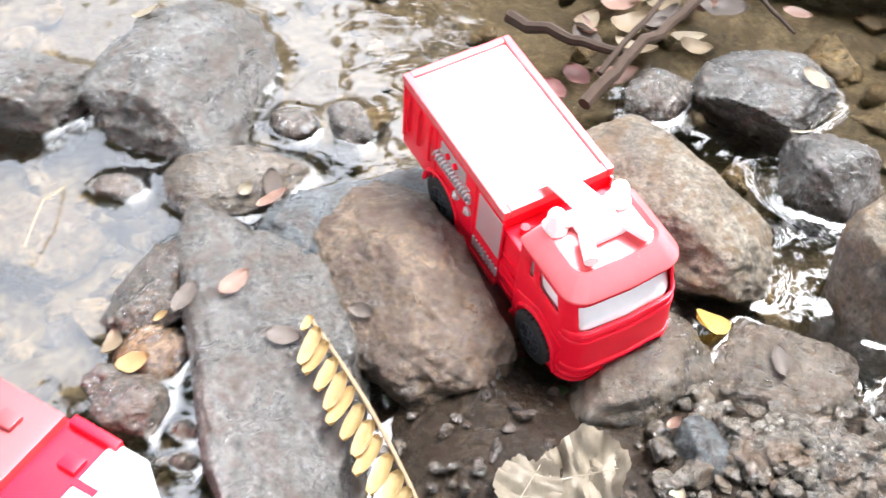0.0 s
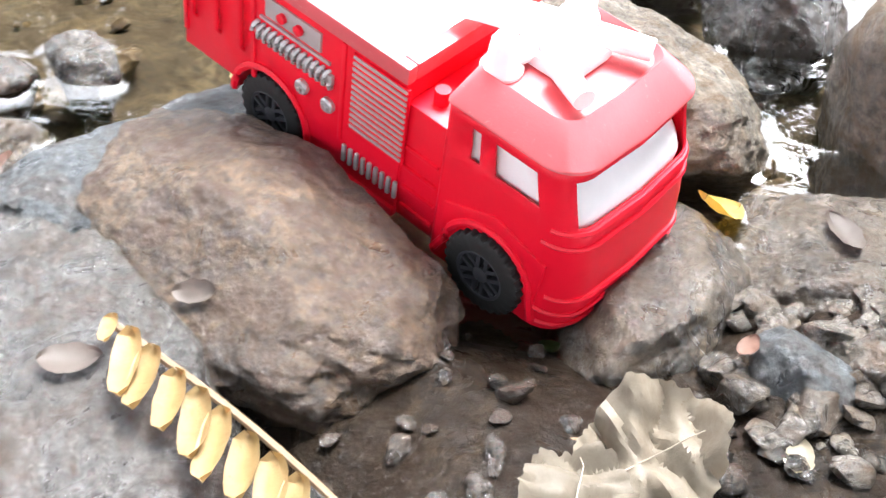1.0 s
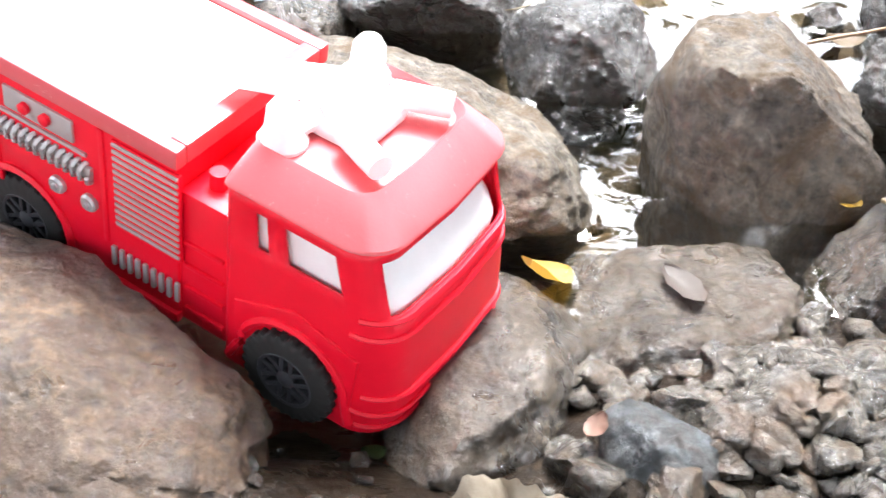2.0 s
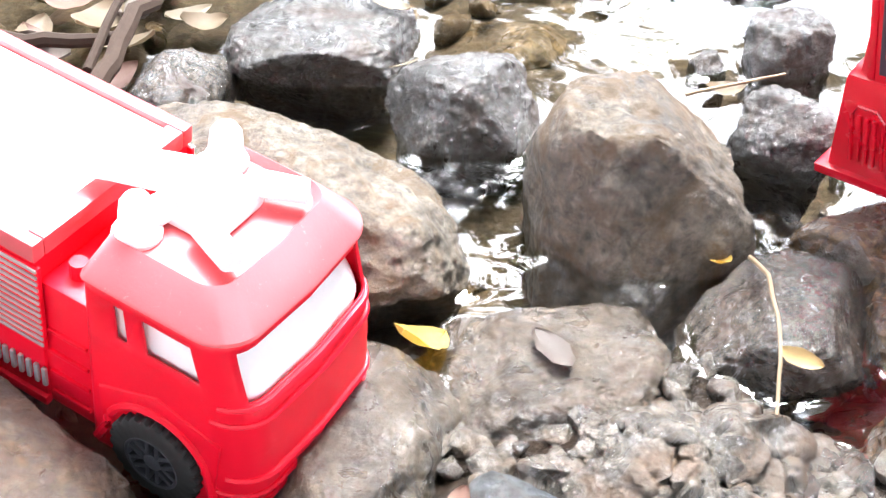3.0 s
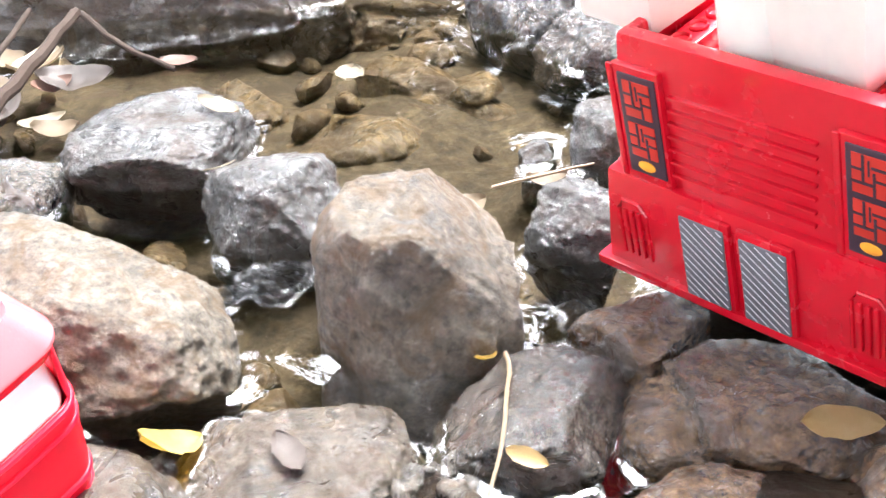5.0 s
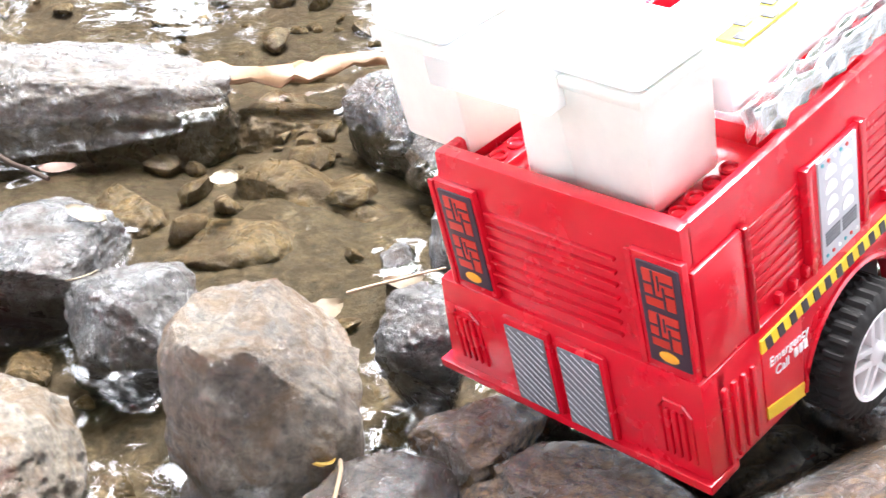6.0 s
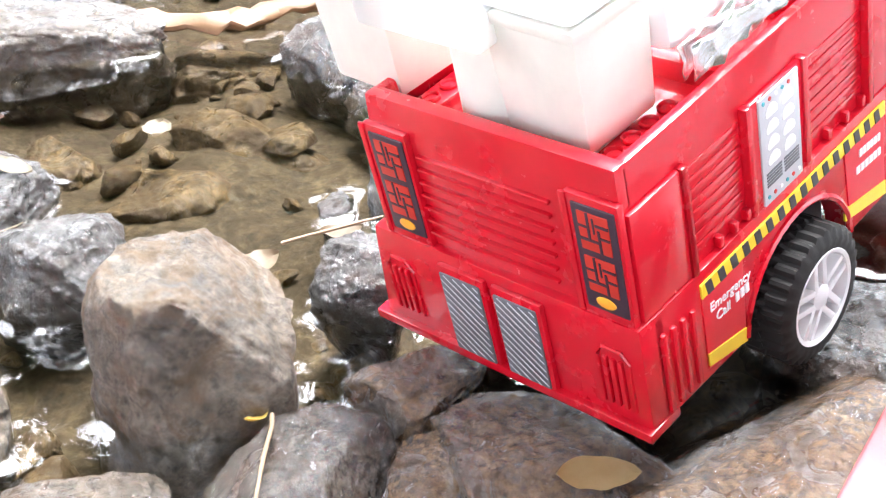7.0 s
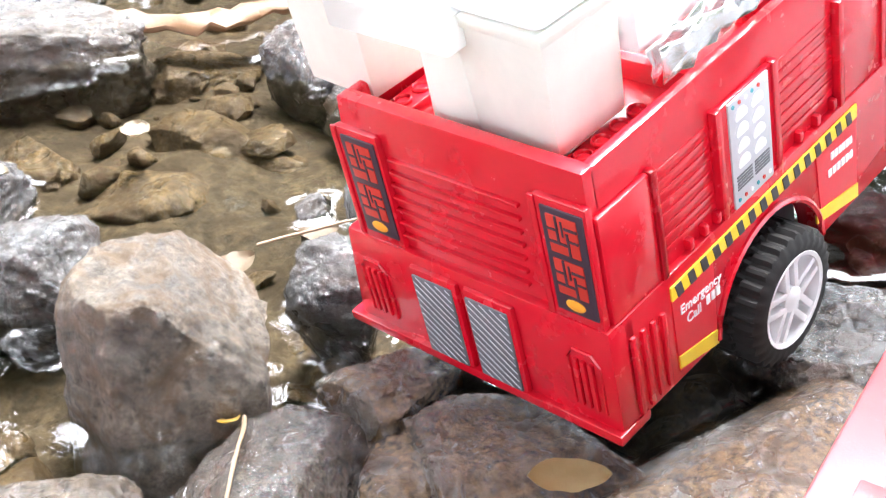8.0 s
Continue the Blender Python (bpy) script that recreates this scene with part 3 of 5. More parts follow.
def rounded_ring(bm, x0, x1, hy, z, rf, rb, n=7, bow=0.0):
    """A plan outline with rounded front and back corners and fixed stops along the straight runs."""
    pts = []

    def corner(cx, cy, r, a0):
        for k in range(n):
            a = radians(a0 + 90 * k / (n - 1))
            pts.append((cx + r * math.cos(a), cy + r * math.sin(a)))
    corner(x1 - rf, hy - rf, rf, 0)
    for k in (0.02, 0.50, 0.66, 0.77):
        pts.append((x1 - rf + (x0 + rb - x1 + rf) * k, hy))
    corner(x0 + rb, hy - rb, rb, 90)
    pts.append((x0, 0))
    corner(x0 + rb, -hy + rb, rb, 180)
    for k in (0.23, 0.34, 0.50, 0.98):
        pts.append((x0 + rb + (x1 - rf - x0 - rb) * k, -hy))
    corner(x1 - rf, -hy + rf, rf, 270)
    pts.append((x1, 0))
    return [bm.verts.new((px + (bow * (1 - (py / hy) ** 2) if px > x1 - rf * 1.2 else 0), py, z)) for px, py in pts]


def fire_engine(m):
    truck = empty("toy_fire_engine", m, "small red plastic toy fire engine perched on stones", "toy truck")
    W = 0.0375
    # rear box: side profile with the wheel arch
    bm = bmesh.new()
    prof = [(-0.096, 0.022), (-0.096, 0.080), (0.025, 0.080), (0.025, 0.012), (-0.018, 0.012), (-0.0235, 0.014)] + arch(-0.044, 0.017, 0.0205, 10, 0, 180) + [(-0.066, 0.022)]
    extrude_profile(bm, prof, -W, W, 0.0012)
    part("rear_body", bm, RED, truck)
    # raised roof rim, four bars
    bm = bmesh.new()
    for x0, x1, y0, y1 in ((-0.097, 0.026, -0.0385, -0.0335), (-0.097, 0.026, 0.0335, 0.0385), (-0.097, -0.092, -0.0335, 0.0335), (0.019, 0.026, -0.0335, 0.0335)):
        box(bm, x0, x1, y0, y1, 0.078, 0.0855, 0.0011)
    # the rim's paler red holds sky sheen as well as wear
    part("roof_rim", bm, RED_SHEEN_WORN, truck, "worn red roof rim, sky sheen in its colour")
    bm = bmesh.new()
    box(bm, -0.0918, 0.0188, -0.0332, 0.0332, 0.078, 0.0832, 0.0006)
    part("roof_panel", bm, WHITE, truck, "white plastic roof panel")
    # sill moulding along each flank
    for s in (-1, 1):
        bm = bmesh.new()
        box(bm, -0.022, 0.0255, s * W - 0.0016, s * W + 0.0016, 0.0115, 0.0155, 0.0007)
        part("sill", bm, RED, truck)
        bm = bmesh.new()
        pts = arch(-0.044, 0.017, 0.0215, 14, 0, 180)
        tube(bm, [(px, s * W, pz) for px, pz in pts], 0.0018, 6)
        part("wheel_arch", bm, RED, truck)
        # slatted silver shutter
        sh = bmesh.new()
        box(sh, -0.0005, 0.0270, s * W - 0.001, s * W + 0.0006, 0.040, 0.0765, 0.0004)
        shutter = part("shutter", sh, RED, truck)
        bm = bmesh.new()
        for k in range(13):
            z = 0.0415 + k * 0.00275
            box(bm, 0.0, 0.0266, min(s * W, s * (W + 0.0016)), max(s * W, s * (W + 0.0016)), z, z + 0.0014, 0.0004)
        part("shutter_slats", bm, SILVER, shutter, "worn silver shutter slats")
        bm = bmesh.new()
        for k in range(9):
            x = -0.003 + k * 0.0034
            box(bm, x, x + 0.0017, min(s * W, s * (W + 0.0015)), max(s * W, s * (W + 0.0015)), 0.0215, 0.0300, 0.0005)
        part("louvre", bm, SILVER, truck, "worn silver louvre bars")
        bm = bmesh.new()
        box(bm, -0.047, -0.017, s * W - 0.001, s * W + 0.0012, 0.0655, 0.0745, 0.0006)
        box(bm, -0.050, -0.012, s * W - 0.001, s * W + 0.0018, 0.0625, 0.0640, 0.0005)
        panel = part("pump_panel", bm, SILVER, truck, "silver pump control panel")
        for kx in (-0.037, -0.028):
            bm = bmesh.new()
            spin(bm, [(0.0022, s * (W + 0.0008)), (0.0022, s * (W + 0.0026)), (0.0012, s * (W + 0.0032))], 12, "y", (kx, 0, 0.070))
            part("valve", bm, RED, panel)
        # coiled hose
        bm = bmesh.new()
        turns, steps = 13, 13 * 12
        tube(bm, [(-0.052 + 0.042 * i / steps, s * (W + 0.0005) + s * 0.0026 * math.cos(2 * math.pi * turns * i / steps), 0.0565 + 0.0036 * math.sin(2 * math.pi * turns * i / steps)) for i in range(steps + 1)], 0.0009, 5)
        box(bm, -0.052, -0.010, s * W - 0.0015, s * W + 0.0015, 0.0540, 0.0590, 0.0008)
        part("hose", bm, SILVER, truck, "silver coiled suction hose")
        for kx in (-0.026, -0.012):
            bm = bmesh.new()
            spin(bm, [(0.0034, s * (W - 0.0005)), (0.0034, s * (W + 0.0014)), (0.0026, s * (W + 0.0022)), (0.0013, s * (W + 0.0022)), (0.0011, s * (W + 0.0032))], 16, "y", (kx, 0, 0.0435))
            part("hose_cap", bm, SILVER, truck, "silver round hose cap")
        # upright grab bars and door frame at the back
        for kx in (-0.088, -0.074, -0.060):
            bm = bmesh.new()
            tube(bm, [(kx, s * W, 0.040), (kx, s * (W + 0.0016), 0.043), (kx, s * (W + 0.0016), 0.070), (kx, s * W, 0.073)], 0.0011, 7)
            part("grab_bar", bm, RED, truck)
        for x0 in (-0.0955, -0.0550, -0.0065):
            bm = bmesh.new()
            box(bm, x0, x0 + 0.0022, s * W - 0.0008, s * W + 0.0009, 0.030, 0.0775, 0.0005)
            part("door_frame", bm, RED, truck)
    # neck between box and cab, with steps and pipe
    bm = bmesh.new()
    box(bm, 0.0235, 0.047, -0.0362, 0.0362, 0.012, 0.0690, 0.0012)
    part("neck", bm, RED, truck)
    for s in (-1, 1):
        bm = bmesh.new()
        for z in (0.018, 0.028, 0.038, 0.048):
            box(bm, 0.027, 0.043, min(s * 0.0355, s * 0.0373), max(s * 0.0355, s * 0.0373), z, z + 0.0018, 0.0005)
        part("step", bm, RED, truck)
        bm = bmesh.new()
        tube(bm, [(0.033, s * 0.027, 0.066), (0.033, s * 0.027, 0.0750)], 0.003, 10)
        part("pipe", bm, RED, truck)
    # cab shell: rings from sill to eaves, windows left open
    bm = bmesh.new()
    rows = [(0.0085, 0.044, 0.1045), (0.017, 0.044, 0.1070), (0.030, 0.044, 0.1070), (0.042, 0.044, 0.1060), (0.052, 0.044, 0.1045), (0.0605, 0.044, 0.1030), (0.0650, 0.044, 0.1015), (0.0735, 0.044, 0.0990), (0.0795, 0.044, 0.0975), (0.0840, 0.044, 0.0965)]
    rings = [rounded_ring(bm, x0, x1, W + 0.0008, z, 0.012, 0.003, bow=0.0030) for z, x0, x1 in rows]
    k = len(rings[0])
    for r, (a, b) in enumerate(zip(rings, rings[1:])):
        for i in range(k):
            j = (i + 1) % k
            c = (a[i].co + a[j].co + b[i].co + b[j].co) / 4
            side = abs(c.y) > 0.0368
            if side and 6 <= r <= 7 and (0.072 < c.x < 0.0815 or 0.0570 < c.x < 0.0620):
                continue
            if 5 <= r <= 7 and c.x > 0.0915 and abs(c.y) < 0.0335:
                continue
            bm.faces.new((a[i], a[j], b[j], b[i]))
    bm.faces.new(rings[0][::-1])
    bmesh.ops.recalc_face_normals(bm, faces=bm.faces)
    shell = part("cab", bm, RED, truck)
    mod = shell.modifiers.new("wall", "SOLIDIFY")
    mod.thickness, mod.offset = 0.0012, -1
    # cab roof with bevelled shoulders and a shallow tray
    bm = bmesh.new()
    rr = [rounded_ring(bm, x0, x1, hy, z, rf, 0.003, bow=bow) for z, x0, x1, hy, rf, bow in (
        (0.0835, 0.0440, 0.0970, 0.0380, 0.012, 0.003), (0.0846, 0.0434, 0.0990, 0.0394, 0.0125, 0.003), (0.0858, 0.0436, 0.0986, 0.0390, 0.012, 0.003), (0.0955, 0.0470, 0.0880, 0.0300, 0.008, 0.002), (0.0962, 0.0480, 0.0870, 0.0290, 0.0075, 0.002),
        (0.0935, 0.0500, 0.0850, 0.0270, 0.007, 0.002))]
    for a, b in zip(rr, rr[1:]):
        for i in range(k):
            bm.faces.new((a[i], a[(i + 1) % k], b[(i + 1) % k], b[i]))
    bm.faces.new(rr[0][::-1]), bm.faces.new(rr[-1])
    bmesh.ops.recalc_face_normals(bm, faces=bm.faces)
    # pinker than the cab: sky sheen on the roof is part of its colour
    part("cab_roof", bm, RED_SHEEN_WORN, truck, "worn pinkish red cab roof, sky sheen in its colour")
    # white moulding seen through the windows
    bm = bmesh.new()
    inner = [rounded_ring(bm, 0.046, x1, 0.0355, z, 0.011, 0.003, bow=0.003) for z, x1 in ((0.050, 0.1000), (0.0605, 0.1008), (0.0650, 0.0985), (0.0735, 0.0900), (0.0825, 0.0800))]
    for a, b in zip(inner, inner[1:]):
        for i in range(k):
            bm.faces.new((a[i], a[(i + 1) % k], b[(i + 1) % k], b[i]))
    bm.faces.new(inner[0][::-1]), bm.faces.new(inner[-1])
    bmesh.ops.recalc_face_normals(bm, faces=bm.faces)
    part("interior", bm, WHITE, truck, "white plastic cab interior")
    # front bumper ribs and wheel arches
    for z, front in ((0.0125, 0.1062), (0.0190, 0.1073), (0.0270, 0.1075), (0.0520, 0.1047), (0.0588, 0.1036)):
        bm = bmesh.new()
        ring = rounded_ring(bm, 0.060, front, 0.0380, z, 0.0125, 0.003, bow=0.003)
        pts = [v.co.copy() for v in ring]
        bm.free()
        bm = bmesh.new()
        nose = sorted((p for p in pts if p.x > front - 0.0125), key=lambda p: p.y)
        tube(bm, [tuple(p) for p in nose], 0.0012, 6)
        part("bumper_rib", bm, RED, truck)
    for s in (-1, 1):
        bm = bmesh.new()
        extrude_profile(bm, [(0.050, 0.0125)] + arch(0.0725, 0.0195, 0.0202, 14, 180, 0) + [(0.095, 0.0125), (0.0965, 0.042), (0.0725, 0.0485), (0.049, 0.039)], min(s * 0.0345, s * 0.0392), max(s * 0.0345, s * 0.0392), 0.0007)
        part("wheel_arch", bm, RED, truck)
        bm = bmesh.new()
        tube(bm, [(px, s * 0.0390, pz) for px, pz in [(0.0475, 0.0130)] + arch(0.0725, 0.0200, 0.0208, 16, 176, 4) + [(0.0955, 0.0130)]], 0.0017, 7)
        part("fender_lip", bm, RED, truck)
        for x in (-0.044, 0.0725):
            wheel(truck, x, s * (0.0325 if x < 0 else 0.0366), 0.0165 if x < 0 else 0.0198, 0.0173, 0.012, BLACK, s)
    for x in (-0.044, 0.0725):
        bm = bmesh.new()
        tube(bm, [(x, -0.03, 0.017), (x, 0.03, 0.017)], 0.002, 8)
        part("axle", bm, BLACK, truck)
    # white water cannon on the cab roof
    cannon = bmesh.new()
    box(cannon, 0.049, 0.074, -0.013, 0.013, 0.0935, 0.0995, 0.0022)
    box(cannon, 0.051, 0.069, -0.010, 0.010, 0.097, 0.1055, 0.0025)
    box(cannon, 0.054, 0.066, -0.007, 0.007, 0.104, 0.1095, 0.002)
    gun = part("water_cannon", cannon, WHITE, truck, "white plastic water cannon")
    for s in (-1, 1):
        bm = bmesh.new()
        tube(bm, [(0.068, s * 0.012, 0.1005), (0.078, s * 0.0165, 0.1005), (0.0850, s * 0.0195, 0.1005)], 0.0046, 12, 0.9)
        part("nozzle", bm, WHITE, gun)
        bm = bmesh.new()
        spin(bm, [(0.0075, 0.0925), (0.0078, 0.0950), (0.0058, 0.0985), (0.0052, 0.1060), (0.0036, 0.1085)], 16, "z", (0.052, s * 0.0215, 0.0))
        part("knob", bm, WHITE, gun)
        bm = bmesh.new()
        tube(bm, [(0.052, s * 0.022, 0.0985), (0.054, s * 0.010, 0.0985)], 0.0048, 10)
        part("yoke", bm, WHITE, gun)
    bm = bmesh.new()
    extrude_profile(bm, [(0.054, 0.101), (0.054, 0.1055), (0.030, 0.097), (0.016, 0.0915), (0.016, 0.0885), (0.030, 0.0935)], -0.0085, 0.0085, 0.0008)
    part("spout", bm, WHITE, gun)
    return truck


ENGINE_POSE = pose(-0.1265, -0.0024, -0.0055, 1.10, 7.60, -30.94)
fire_engine(ENGINE_POSE)


# ---- large toy fire truck ----
def bars(bm, x0, x1, y0, y1, z0, z1, bevel=0.0006):
    return box(bm, min(x0, x1), max(x0, x1), min(y0, y1), max(y0, y1), z0, z1, bevel)


def text_part(name, words, size, m, material, parent, label):
    cu = bpy.data.curves.new(name, "FONT")
    cu.body, cu.size, cu.extrude, cu.align_x = words, size, 0.0002, "LEFT"
    ob = new(name, cu)
    dg = bpy.context.evaluated_depsgraph_get()
    me = bpy.data.meshes.new_from_object(ob.evaluated_get(dg))
    bpy.data.objects.remove(ob)
    me.materials.append(material)
    t = new(name, me)
    t.parent = parent
    t.matrix_basis = m
    return tagged(t, label)


def big_truck(m):
    truck = empty("large_toy_fire_truck", m, "large red plastic toy fire truck standing on wet stones", "toy truck")
    L, H, STEP = 0.36, 0.126, 0.060

    def bar(name, parent, x0, x1, y0, y1, z0, z1, bevel=0.0008, mat=RED_DEEP, label=""):
        bm = bmesh.new()
        bars(bm, x0, x1, y0, y1, z0, z1, bevel)
        return part(name, bm, mat, parent, label)

    def flare(bm, z0, z1, grow_near, grow_far, mid=0.06):
        """Draws the foot of a wall outwards on both sides."""
        for v in bm.verts:
            k = min(1.0, max(0.0, (z1 - v.co.z) / (z1 - z0)))
            v.co.y += (grow_far if v.co.y > mid else -grow_near) * k

    # tail panel, skirt and lip; the skirt flares below the step line
    bm = bmesh.new()
    box(bm, 0.000, 0.007, 0.0, 0.1195, STEP - 0.002, H, 0.0016)
    flare(bm, STEP, H, 0.0, 0.010)
    tail = part("tail_wall", bm, RED_DEEP, truck)
    bm = bmesh.new()
    box(bm, -0.004, 0.012, -0.0034, 0.1335, 0.008, STEP, 0.0026)
    flare(bm, 0.008, STEP, 0.0, 0.0075)
    part("tail_skirt", bm, RED_DEEP, truck)
    bm = bmesh.new()
    box(bm, -0.0070, 0.012, -0.0042, 0.1452, 0.0055, 0.0105, 0.0012)
    # ragged moulding flash along the lip
    for v in bm.verts:
        v.co.z += 0.0004 * noise.noise(v.co * 400)
    part("bumper_lip", bm, RED_DEEP, truck)
    for y0, y1 in ((0.0, 0.005), (0.1145, 0.1195)):
        bm = bmesh.new()
        box(bm, 0.0030, L, y0, y1, STEP - 0.002, H - 0.0003, 0.0016)
        part("flank_wall", bm, RED_DEEP, truck)
    s = -0.0034
    prof = [(0.0040, 0.0085), (0.0040, STEP - 0.0003), (L, STEP - 0.0003), (L, 0.004), (0.1395, 0.004)] + arch(0.0985, 0.003, 0.0405, 18, 2, 178) + [(0.0575, 0.0060)]
    bm = bmesh.new()
    extrude_profile(bm, prof, s, 0.008, 0.0012)
    skirt = part("flank_skirt", bm, RED_DEEP, truck)
    bm = bmesh.new()
    extrude_profile(bm, prof, 0.116, 0.134, 0.0012)
    part("flank_skirt", bm, RED_DEEP, truck)
    bar("bed_floor", truck, 0.0072, L - 0.001, 0.0052, 0.1143, 0.092, 0.100, 0.001)
    bm = bmesh.new()
    tube(bm, [(0.0985 + 0.0405 * math.cos(radians(q)), s - 0.0004, 0.003 + 0.0405 * math.sin(radians(q))) for q in range(4, 177, 8)], 0.0016, 6)
    part("wheel_arch", bm, RED_DEEP, truck)
    bar("chassis", truck, 0.02, L - 0.02, 0.0165, 0.110, 0.010, 0.050, 0.002, BLACK)
    bar("wheel_well", truck, 0.056, 0.141, 0.0105, 0.0160, -0.002, 0.052, 0.001, BLACK)
    # raised ribs across the tail
    for k in range(7):
        z = 0.0655 + k * 0.0062
        bm = bmesh.new()
        box(bm, -0.0019, 0.0006, 0.0335 - 0.0004 * k, 0.1015 - 0.0008 * k, z, z + 0.0017, 0.0007)
        part("slat", bm, RED_DEEP, tail)
    # tail lamps: raised housing, dark sticker, red fields crossed by dark strokes, amber lens
    for y0 in (0.0, 0.1005):
        bm = bmesh.new()
        box(bm, -0.0030, 0.001, y0 - 0.0015, y0 + 0.0225, 0.0585, 0.1135, 0.0016)
        box(bm, -0.0038, -0.002, y0 + 0.0205, y0 + 0.0238, 0.0600, 0.1135, 0.0012)
        lamp = part("tail_lamp", bm, RED_DEEP, tail)
        bar("sticker", lamp, -0.0037, -0.0026, y0, y0 + 0.0185, 0.0640, 0.1105, 0.0004, STICKER_DARK, "dark lamp sticker with red fields")
        for z0, z1 in ((0.0725, 0.0885), (0.0915, 0.1080)):
            field = bar("lens_field", lamp, -0.0041, -0.0034, y0 + 0.0028, y0 + 0.0160, z0, z1, 0.0003, STICKER_RED)
            w, h = 0.0132, z1 - z0
            for ua, ub, va, vb in ((0.30, 0.38, 0.0, 0.62), (0.62, 0.70, 0.30, 1.0), (0.0, 0.42, 0.70, 0.77), (0.30, 1.0, 0.26, 0.33), (0.62, 1.0, 0.60, 0.66), (0.0, 0.30, 0.40, 0.46), (0.46, 0.52, 0.5, 0.9)):
                bar("stroke", field, -0.0044, -0.0039, y0 + 0.0028 + ua * w, y0 + 0.0028 + ub * w, z0 + va * h, z0 + vb * h, 0.0001, STICKER_DARK)
        bm = bmesh.new()
        spin(bm, [(0.0034, -0.0034), (0.0032, -0.0041), (0.0020, -0.0045)], 18, "x", (0, 0, 0))
        for v in bm.verts:
            v.co.y = v.co.y * 1.35 + y0 + 0.0095
            v.co.z = v.co.z * 0.75 + 0.0682
        part("amber_lens", bm, STICKER_AMBER, lamp, "amber oval lamp")
    # two grey hatched grilles under raised hoods
    for y0 in (0.0425, 0.0715):
        bm = bmesh.new()
        box(bm, -0.0066, -0.003, y0 - 0.0012, y0 + 0.0250, 0.0095, 0.0550, 0.0022)
        hatch = part("grille", bm, RED_DEEP, truck)
        bar("grille_plate", hatch, -0.0074, -0.0060, y0 + 0.0012, y0 + 0.0228, 0.0110, 0.0518, 0.0006, GRILLE, "dark grey hatched grille plate")
        bm = bmesh.new()
        ya, yb, lo, hi = y0 + 0.0222, y0 + 0.0018, 0.0116, 0.0512
        for k in range(-1, 14):
            za = lo + k * 0.0041
            zb, zs, ys = za - 0.0155, za, ya
            ye, ze = yb, zb
            if zs > hi:
                ys, zs = ya + (yb - ya) * (za - hi) / 0.0155, hi
            if ze < lo:
                ye, ze = ya + (yb - ya) * (za - lo) / 0.0155, lo
            if zs > lo and ze < hi and zs - ze > 0.001:
                tube(bm, [(-0.0074, ys, zs), (-0.0074, ye, ze)], 0.00030, 5)
        part("hatching", bm, STICKER_GREY, hatch)
    # arched vents pressed into the skirt
    for y0 in (0.0035, 0.1150):
        bm = bmesh.new()
        tube(bm, [(-0.0042, y0, 0.017), (-0.0042, y0, 0.041), (-0.0042, y0 + 0.003, 0.046), (-0.0042, y0 + 0.0115, 0.046), (-0.0042, y0 + 0.0145, 0.041), (-0.0042, y0 + 0.0145, 0.017)], 0.0009, 6)
        vent = part("vent", bm, RED_DEEP, truck)
        for k in range(3):
            y = y0 + 0.0026 + k * 0.0036
            bar("slat", vent, -0.0056, -0.0036, y, y + 0.0022, 0.0175, 0.0415, 0.0008)
    for k in range(4):
        bar("rib", truck, 0.0065 + k * 0.0060, 0.0095 + k * 0.0060, s - 0.0016, s + 0.001, 0.0110, 0.0500 - 0.0008 * k, 0.0012)
    # flank: raised blocks, ribbed recesses between them, pegs and a gauge sticker
    for x0, x1 in ((0.0012, 0.0345), (0.0700, 0.1130), (0.1570, 0.1960), (0.2350, 0.2750), (0.3100, 0.3560)):
        bar("block", truck, x0, x1, -0.0026, 0.001, STEP - 0.001, 0.1075, 0.0016)
        for x in (x0 + 0.0002 if x0 > 0.01 else x1 - 0.0044, x1 - 0.0044):
            bar("post", truck, x, x + 0.0042, -0.0038, 0.001, STEP - 0.001, 0.1082, 0.0014)
    for x0, x1 in ((0.0355, 0.0690), (0.1140, 0.1560), (0.1970, 0.2340), (0.2760, 0.3090)):
        for k in range(8):
            z = 0.0655 + k * 0.0050
            bar("slat", truck, x0, x1, -0.0005, 0.0006, z, z + 0.0030, 0.0005)
    for x in (0.0485, 0.0582, 0.0670, 0.1265, 0.1400, 0.1530):
        bar("peg", truck, x, x + 0.0030, -0.0030, 0.001, 0.0600, 0.0650, 0.0010)
    gauges = bar("gauge_panel", truck, 0.0785, 0.1056, -0.0034, -0.002, 0.0590, 0.1068, 0.0004, STICKER_GREY, "grey instrument sticker with white dials")
    for r in range(4):
        for c in range(2):
            bm = bmesh.new()
            cx, cz = 0.0862 + c * 0.0110, 0.0772 + r * 0.0070
            extrude_profile(bm, [(cx - 0.0040, cz)] + arch(cx, cz, 0.0041, 10, 180, 0) + [(cx + 0.0034, cz - 0.0010), (cx - 0.0034, cz - 0.0010)], -0.0038, -0.0032)
            part("dial", bm, WHITE, gauges, smooth=False)
    for c in range(2):
        for r in range(5):
            bar("label_bar", gauges, 0.0806 + c * 0.0122, 0.0910 + c * 0.0122, -0.0037, -0.0032, 0.0670 + r * 0.0014, 0.0678 + r * 0.0014, 0.0001, GRILLE)
    for k in range(6):
        for z in (0.0625, 0.1045):
            bm = bmesh.new()
            spin(bm, [(0.0009, -0.0038), (0.0008, -0.0032)], 10, "y", (0.0812 + k * 0.0043, 0, z))
            part("lamp_dot", bm, (STICKER_TEAL, STICKER_RED, WHITE, RED_DULL)[k % 3], gauges)
